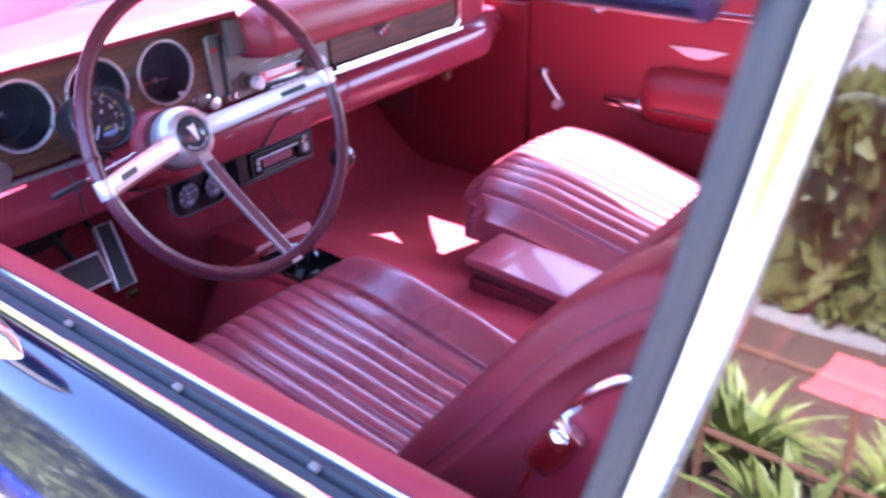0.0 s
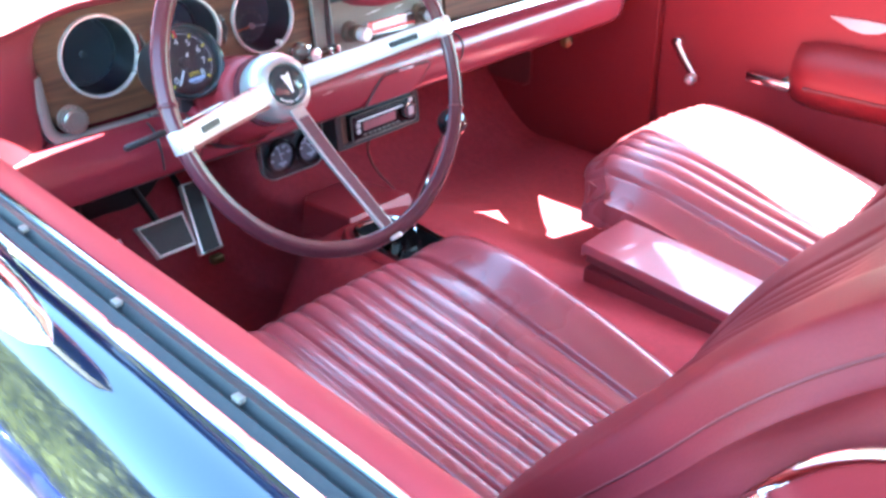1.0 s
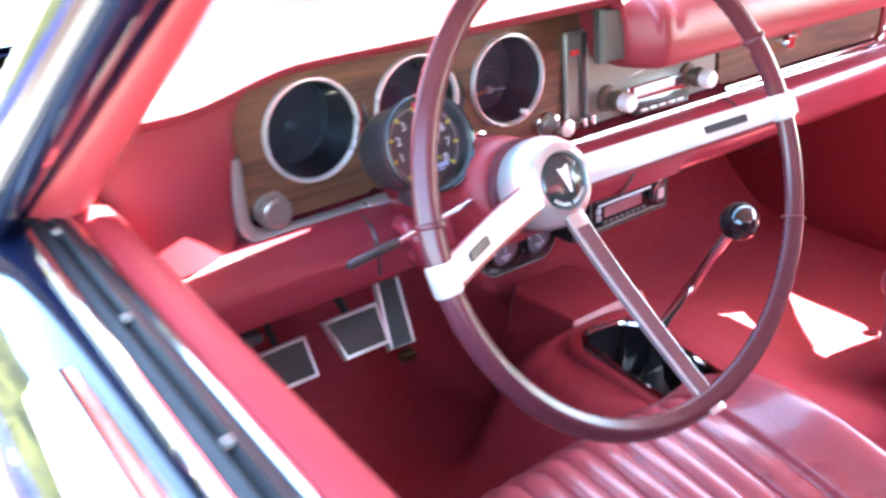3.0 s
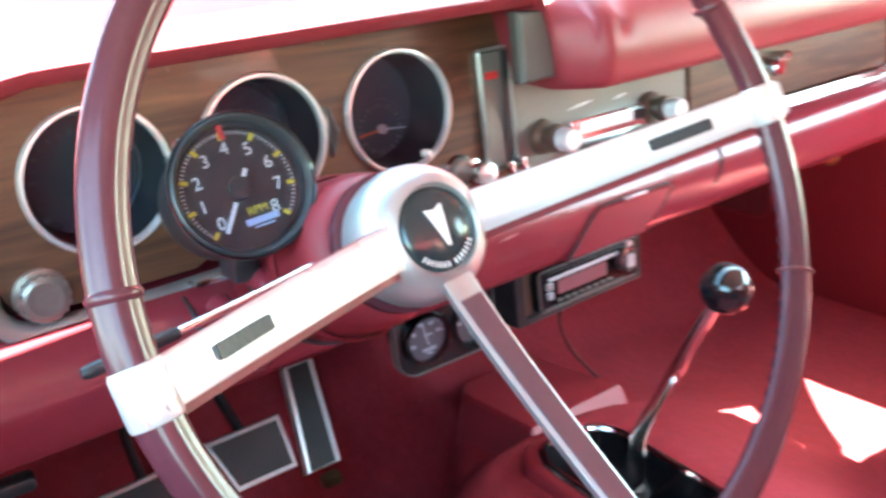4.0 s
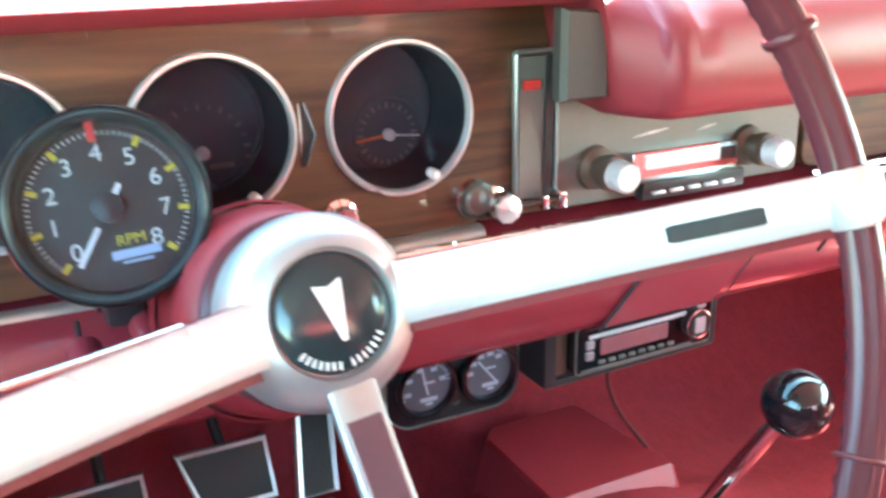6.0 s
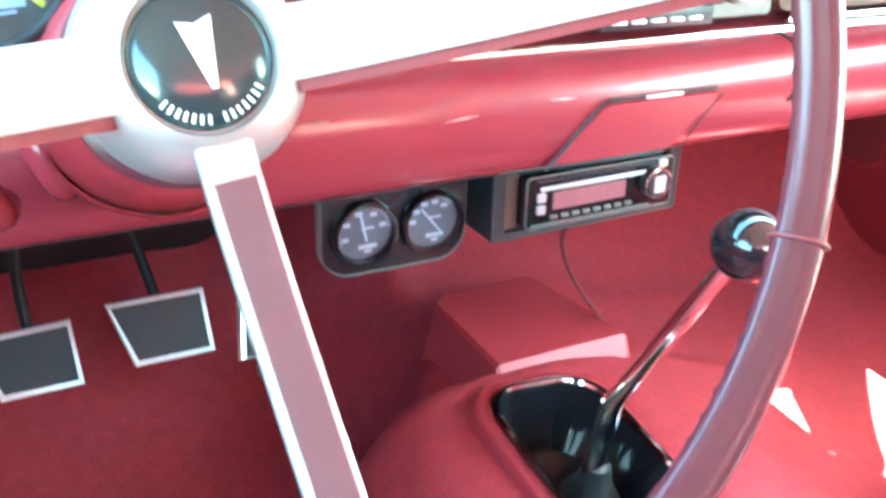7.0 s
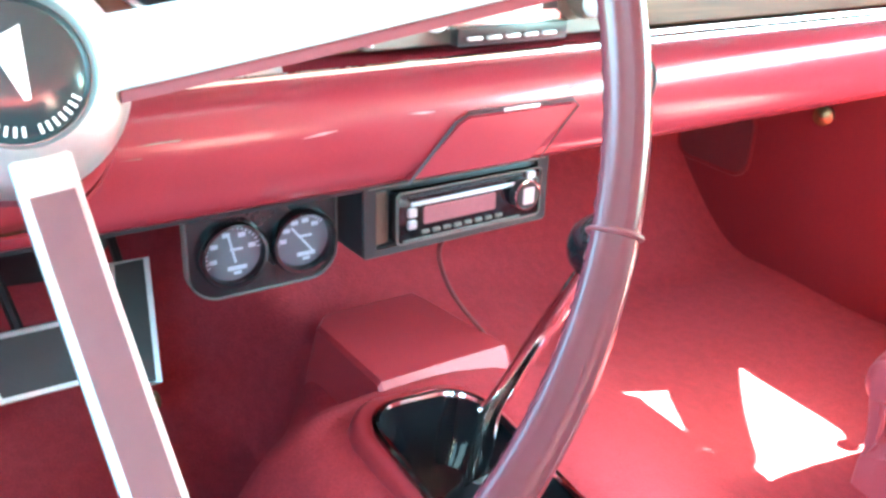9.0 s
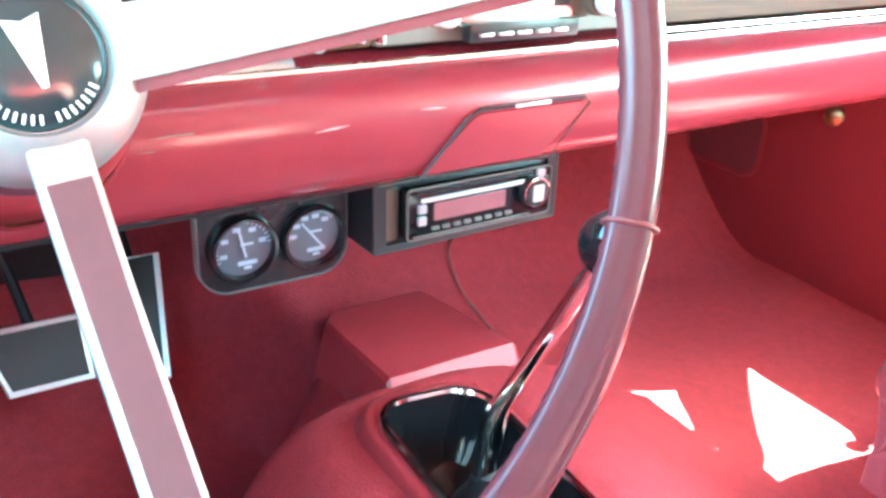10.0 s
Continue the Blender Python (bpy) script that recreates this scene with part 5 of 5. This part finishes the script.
pedal("accelerator_pedal", "tall accelerator pedal, black rubber in a bright frame", [(-0.247, 0.501), (-0.209, 0.501), (-0.192, 0.627), (-0.225, 0.627)], 0.507, 0.564, radians(36), [(-0.21, 0.545, 0.58), (-0.21, 0.60, 0.62), (-0.21, 0.65, 0.68)])
acc = bpy.data.objects["accelerator_pedal"]
part("pivot", box(bm_new(), (-0.222, 0.468, 0.494), (0.024, 0.016, 0.014), 0.003), BRASS, acc, "worn brass pivot")
pedal("parking_brake_pedal", "small parking brake pedal in a bright frame", [(-0.619, 0.545), (-0.572, 0.547), (-0.570, 0.588), (-0.622, 0.590)], 0.482, 0.56, radians(25), [(-0.60, 0.49, 0.57), (-0.61, 0.53, 0.63), (-0.63, 0.52, 0.72), (-0.64, 0.46, 0.80)])
solo("floor_switch", lathe(bm_new(), [(0.020, 0), (0.020, 0.012), (0.012, 0.018), (0.004, 0.019)], frame_of((-0.640, 0.560, 0.480), (0, -0.7, 0.7)), 22), BRASS, "round brass dip switch on the toe board", "switch")

# ---------------------------------------------------------------- centre tunnel console and shifter
con = thing("front_console", (0.0, 0.25, 0.50), "red plastic floor console with chrome-rimmed shifter well", "console")


rows = []
for y, w0, w1, z in ((0.440, -0.040, 0.050, 0.47), (0.428, -0.046, 0.054, 0.560), (0.419, -0.050, 0.057, 0.5735), (0.400, -0.066, 0.060, 0.5750), (0.34, -0.064, 0.069, 0.5765), (0.286, -0.062, 0.079, 0.5775), (0.281, -0.062, 0.0795, 0.5770), (0.268, -0.063, 0.0780, 0.5600), (0.264, -0.066, 0.075, 0.540)):
    rows.append([(w0 - 0.030, y + 0.004, 0.42), (w0 - 0.012, y + 0.001, z - 0.05), (w0 - 0.002, y, z - 0.004), (w0 + 0.002, y, z), ((w0 + w1) / 2, y, z + 0.0006), (w1 - 0.002, y, z), (w1 + 0.002, y, z - 0.004), (w1 + 0.012, y, z - 0.05), (w1 + 0.03, y, 0.44)])
part("front_box", loft(bm_new(), rows), PLASTICRED, con, "red console nose", angle=22)
CMX = frame_of((-0.050, 0.140, 0.574), (0.10, -0.06, 1), (0.0, 1, 0))
o = outline(0.140, 0.236, [0.03, 0.03, 0.046, 0.046], 10)
hole = outline(0.108, 0.196, [0.022, 0.022, 0.036, 0.036], 10)
bm = bm_new()
skirt = [(a * 1.10, b * 1.06) for a, b in o]
loft(bm, [[CMX @ Vector((a, b, -0.09)) for a, b in skirt], [CMX @ Vector((a, b, -0.016)) for a, b in [(p * 1.03, r * 1.02) for p, r in o]], [CMX @ Vector((a, b, -0.004)) for a, b in o],
          [CMX @ Vector((a, b, 0.0)) for a, b in grow(o, 0.005)], [CMX @ Vector((a, b, -0.001)) for a, b in grow(hole, -0.003)], [CMX @ Vector((a, b, -0.02)) for a, b in hole]], caps=False)
part("well_surround", bm, PLASTICRED, con, "red surround of the shifter well", angle=50)
part("well_rim", tube(bm_new(), [CMX @ Vector((a, b, 0.0015)) for a, b in grow(hole, -0.002)], 0.0042, 8, close=True), CHROME, con, "chrome rim of the well")
bm = bm_new()
loft(bm, [[CMX @ Vector((a, b, 0.001)) for a, b in grow(hole, 0.001)], [CMX @ Vector((a, b, -0.05)) for a, b in grow(hole, 0.006)], [CMX @ Vector((a, b, -0.065)) for a, b in grow(hole, 0.014)]])
bmesh.ops.delete(bm, geom=[f for f in bm.faces if len(f.verts) > 8 and f.calc_center_median().z > 0.555], context='FACES')
part("well_liner", bm, BLACKGLOSS, con, "black lining of the well")

shift = thing("gear_shifter", (-0.047, 0.140, 0.53), "chrome gear lever with glossy black ball knob", "gear lever")
part("lever", tube(bm_new(), bend([(-0.046, 0.150, 0.535), (-0.048, 0.143, 0.59), (-0.050, 0.135, 0.632), (-0.051, 0.110, 0.680), (-0.052, 0.078, 0.742), (-0.052, 0.050, 0.795)], 8), [0.0085 - 0.00008 * i for i in range(41)], 12, flat=1.5, up=(1, 0, 0)), CHROME, shift, "bent chrome lever")
part("ball_knob", lathe(bm_new(), [(0.0215 * math.sin(a), -0.0215 * math.cos(a)) for a in np.linspace(0.05, math.pi - 0.05, 22)], frame_of((-0.052, 0.040, 0.812), (-0.1, -0.35, 0.9)), 34), BLACKGLOSS, shift, "glossy black ball knob", angle=80)
part("boot_collar", lathe(bm_new(), [(0.030, -0.01), (0.026, 0.006), (0.015, 0.026), (0.011, 0.045)], frame_of((-0.046, 0.150, 0.520), (0, -0.1, 1)), 24), RUBBER, shift, "black rubber boot")

# ---------------------------------------------------------------- seats


def padded(xc, half, path, prof, corner, n_u=150):
    """A padded slab: a profile across, swept along a path of (y, z) in the middle plane.
    prof(u, v) gives the puff along the path's normal; corner(v) narrows the width."""
    pts = bend([(0, y, z) for y, z in path], 6)
    rows = []
    n = len(pts)
    for i, p in enumerate(pts):
        v = i / (n - 1)
        d = (pts[min(i + 1, n - 1)] - pts[max(i - 1, 0)]).normalized()
        nor = Vector((0, -d.z, d.y))
        row = []
        for j in range(n_u + 1):
            u = -1 + 2 * j / n_u
            h = prof(u, v)
            row.append(Vector((xc + half * corner(v) * u, p.y, p.z)) + nor * h)
        rows.append(row)
    return rows


def pleats(u, a0, a1, count, deep):
    t = (u - a0) / (a1 - a0)
    if t <= 0 or t >= 1:
        return 0.0
    f = (t * count) % 1.0
    return deep * (math.sqrt(max(0.0, 1 - (2 * f - 1) ** 2)) - 1) * min(1, t * 30, (1 - t) * 30)


def bucket_seat(xc, half, ahead, lift, label):
    root = thing("bucket_seat", (xc, -0.30, 0.36), label, "car seat", "front bucket seats")
    side = 1.0 if xc < 0 else 0.0

    def prof(u, v):
        a = abs(u)
        inner = side if u > 0 else 0.0
        crown = (0.030 - 0.022 * side) * (1 - a * a)
        bol = 0.014 * side * math.exp(-((a - 0.80) / 0.15) ** 2) + inner * math.exp(-((a - 0.76) / 0.22) ** 2) * (0.034 * smooth(0.03, 0.20, v) * (1 - smooth(0.27, 0.41, v)) - 0.016 * smooth(0.33, 0.45, v))
        bol -= (0.030 + 0.014 * (1 - side)) * smooth(0.66 - 0.10 * (1 - side), 1.0, a) ** (1.6 + 0.5 * (1 - side)) * (1 - 0.5 * side * smooth(0.47, 0.62, v))
        wide = 0.60 - 0.08 * inner + 0.20 * (1 - side)
        seam = -0.008 * math.exp(-((a - wide - 0.015) / 0.015) ** 2)
        fade = 1 - smooth(0.46, 0.60, v)
        bol -= 0.008 * side * smooth(0.34, 0.54, v) * (1 - smooth(0.5, 0.65, a))
        return crown + bol + (seam + pleats(u, -0.60 - 0.20 * (1 - side), 0.60 - 0.08 * side + 0.16 * (1 - side), 10 if side else 12, 0.0090)) * fade + 0.0012 * noise.noise((u * 5, v * 7, xc * 9))

    def corner(v):
        return (0.90 + 0.10 * smooth(0.0, 0.5, v)) * (1 - 0.05 * smooth(0.46, 0.66, v) - 0.14 * smooth(0.60, 0.88, v) ** 1.5)

    # path runs rear to front, then down the front edge; the normal points up
    cush = [(-0.54, 0.578), (-0.44, 0.590), (-0.28, 0.614), (-0.14, 0.640 - 0.004 * (xc > 0)), (-0.03 + ahead * 0.5, 0.658 - 0.022 * (xc > 0)), (ahead, 0.655 - 0.032 * (xc > 0)), (ahead + 0.03, 0.627 - 0.026 * (xc > 0)), (ahead + 0.034, 0.598 - 0.010 * (xc > 0)), (ahead + 0.022, 0.574), (ahead - 0.004, 0.548), (ahead - 0.020, 0.500), (ahead - 0.026, 0.450)]
    rows = padded(xc, half, [(y, z + lift + (1 - side) * 0.085 * (y + 0.25)) for y, z in cush], prof, corner, 260)
    bm = bm_new()
    fix = []
    for r in rows:
        a, b = r[0].copy(), r[-1].copy()
        a.z, b.z = min(a.z, 0.565 + lift), min(b.z, 0.565 + lift)
        fix.append([a] + r + [b])
    loft(bm, fix, closed=False)
    part("cushion", bm, SEAT, root, "pleated burgundy vinyl cushion", angle=70)
    bm = bm_new()
    box(bm, (xc, -0.262, 0.490 + lift * 0.5), (half * 1.50, 0.50 + ahead, 0.14 + lift), 0.03)
    # base in the shade-darkened copy of the cushion vinyl
    part("seat_base", bm, SEATSHADE, root)
    for sx in (-1, 1):
        part("seat_track", box(bm_new(), (xc + sx * 0.19, -0.26, 0.435 + 0.02 * (xc > 0)), (0.035, 0.42, 0.05), 0.006), BLACK, root)

    def bprof(u, v):
        a = abs(u)
        bol = 0.014 * math.exp(-((a - 0.74) / 0.24) ** 2) + 0.016 * smooth(0.25, 0.5, v) * (1 - smooth(0.60, 0.72, v)) * smooth(0.2, 0.95, a)
        seam = -0.004 * math.exp(-((a - 0.46) / 0.014) ** 2)
        fade = smooth(0.06, 0.12, v) * (1 - smooth(0.34, 0.42, v))
        ed = -0.030 * smooth(0.90, 1.0, a) ** 2
        return (bol + ed) * (1 - 0.8 * smooth(0.60, 0.8, v)) + (seam + pleats(u, -0.44, 0.44, 8, 0.0055)) * fade + 0.0015 * noise.noise((u * 3, v * 9, 7))

    def bcorner(v):
        return 1 - 0.10 * math.exp(-((v - 0.60) / 0.09) ** 2)

    back = [(-0.410, 0.56), (-0.428, 0.645), (-0.464, 0.735), (-0.511, 0.812), (-0.560, 0.872), (-0.610, 0.928), (-0.660, 0.985), (-0.702, 1.026), (-0.738, 1.044), (-0.772, 1.030), (-0.778, 0.98), (-0.738, 0.86), (-0.640, 0.64), (-0.56, 0.46)]
    wide = half + 0.010
    xb = xc - 0.010
    rows = padded(xb, wide, back[::-1], lambda u, v: bprof(u, 1 - v), lambda v: bcorner(1 - v), 220)
    n = len(rows)
    # backrest and gussets carry their shade in the darker colour
    part("backrest", loft(bm_new(), rows, closed=False), SEATSHADE, root, "tall burgundy vinyl backrest", angle=70)
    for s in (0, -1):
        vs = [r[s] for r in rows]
        part("side_gusset", loft(bm_new(), [[vs[i], vs[n - 1 - i]] for i in range(n // 2)], closed=False), SEATSHADE, root)
        out = xb + (-1 if s == 0 else 1) * (wide + 0.002)
        bead = bend([(out, y - 0.010, z - 0.003) for y, z in ((-0.604, 0.78), (-0.632, 0.855), (-0.650, 0.906), (-0.663, 0.941), (-0.681, 0.972), (-0.700, 0.996), (-0.724, 1.014), (-0.746, 1.016), (-0.764, 1.000), (-0.772, 0.97), (-0.768, 0.92))], 5)
        part("side_bead", tube(bm_new(), bead, 0.0040, 10), CHROME, root, "chrome bead along the backrest side")
        shell = [(p.y, p.z) for p in bead] + [(-0.760, 0.85), (-0.700, 0.73)]
        mm = frame_of((out, 0, 0), (-1 if s == 0 else 1, 0, 0))
        part("back_shell", plate(bm_new(), [((mm.inverted() @ Vector((out, y, z))).x, z) for y, z in (shell[::-1] if s else shell)], mm @ Matrix.Translation((0, 0, 0.001)), 0.006, 0.0005), DIMRED, root, "hard crimson seat back shell")
        lm = Matrix.Rotation(radians(32), 4, 'X')
        la = part("latch", box(bm_new(), (out + (-0.006 if s == 0 else 0.006), -0.680, 0.933), (0.014, 0.026, 0.056), 0.006, lm), CHROME, root, "chrome seat back latch")
        part("bolt", lathe(bm_new(), [(0.007, 0), (0.007, 0.004), (0.003, 0.007)], frame_of((out + (-0.013 if s == 0 else 0.013), -0.687, 0.948), (-1 if s == 0 else 1, 0, 0)), 14), CHROME, la)
        j = 3 if s == 0 else -4
        part("piping", tube(bm_new(), [r[j] + Vector((0, 0.0005, 0.0008)) for r in rows[n // 2 - 14:]], 0.0009, 6), PIPING, root, "stitched piping seam")
    part("hinge_cover", lathe(bm_new(), [(0.032, 0), (0.030, 0.008), (0.018, 0.013), (0.003, 0.014)], frame_of((xc - half - 0.002, -0.52, 0.585), (-1, 0, 0)), 28), CHROME, root, "chrome hinge cover")
    return root


bucket_seat(-0.308, 0.252, 0.012, 0.0, "burgundy vinyl driver's bucket seat with pleated cushion")
bucket_seat(0.418, 0.232, -0.024, 0.020, "burgundy vinyl passenger bucket seat with pleated cushion")

arm = thing("armrest_console", (0.125, -0.22, 0.50), "padded burgundy storage console between the seats", "console")
rows = []
for y, w, z in ((-0.112, 0.050, 0.612), (-0.113, 0.0555, 0.619), (-0.118, 0.0565, 0.6225), (-0.20, 0.0570, 0.6180), (-0.34, 0.0570, 0.6060), (-0.45, 0.0570, 0.596)):
    rows.append([(0.125 + sx * w, y, z + dz) for sx, dz in ((-0.99, -0.016), (-1.0, -0.004), (-0.965, -0.0006), (-0.6, 0.0), (0, 0.0006), (0.6, 0.0), (0.965, -0.0006), (1.0, -0.004), (0.99, -0.016))])
part("lid", loft(bm_new(), rows), SEAT, arm, "smooth padded lid", angle=40)
part("lid_gap", box(bm_new(), (0.125, -0.283, 0.590), (0.106, 0.325, 0.022), 0, Matrix.Rotation(radians(4.5), 4, "X")), PIPING, arm, "dark gap under the lid")
bm = bm_new()
box(bm, (0.125, -0.283, 0.515), (0.110, 0.332, 0.132), 0.006)
# sides below the lid are coloured darker to stand for shade
part("body", bm, SEATSHADE, arm)

rear = thing("rear_seat", (0, -1.1, 0.36), "wide burgundy vinyl rear bench seat in part sunlight", "car seat")


def rprof(u, v):
    return 0.012 * math.cos(u * math.pi) - 0.06 * smooth(0.88, 1.0, abs(u)) ** 2 + pleats(u, -0.85, -0.12, 16, 0.006) + pleats(u, 0.12, 0.85, 16, 0.006)


cush = [(-1.36, 0.60), (-1.20, 0.615), (-1.0, 0.635), (-0.94, 0.625), (-0.92, 0.57), (-0.925, 0.46)]
part("cushion", loft(bm_new(), padded(0, 0.62, cush, rprof, lambda v: 1.0, 160), closed=False), SEAT, rear, angle=70)
back = [(-1.30, 0.60), (-1.36, 0.74), (-1.42, 0.88), (-1.47, 0.94), (-1.53, 0.93)]
part("backrest", loft(bm_new(), padded(0, 0.62, back[::-1], rprof, lambda v: 1.0, 160), closed=False), SEAT, rear, angle=70)
belt = thing("seat_belt", (-0.52, -0.80, 0.60), "folded seat belt with chrome buckle behind the seat", "seat belt")
part("webbing", tube(bm_new(), bend([(-0.62, -0.92, 0.55), (-0.635, -0.84, 0.76), (-0.640, -0.79, 0.90)], 6), 0.020, 8, flat=0.15), RUBBER, belt)
part("buckle", box(bm_new(), (-0.640, -0.770, 0.935), (0.045, 0.018, 0.06), 0.005, Matrix.Rotation(radians(20), 4, 'X')), CHROME, belt, "chrome buckle")
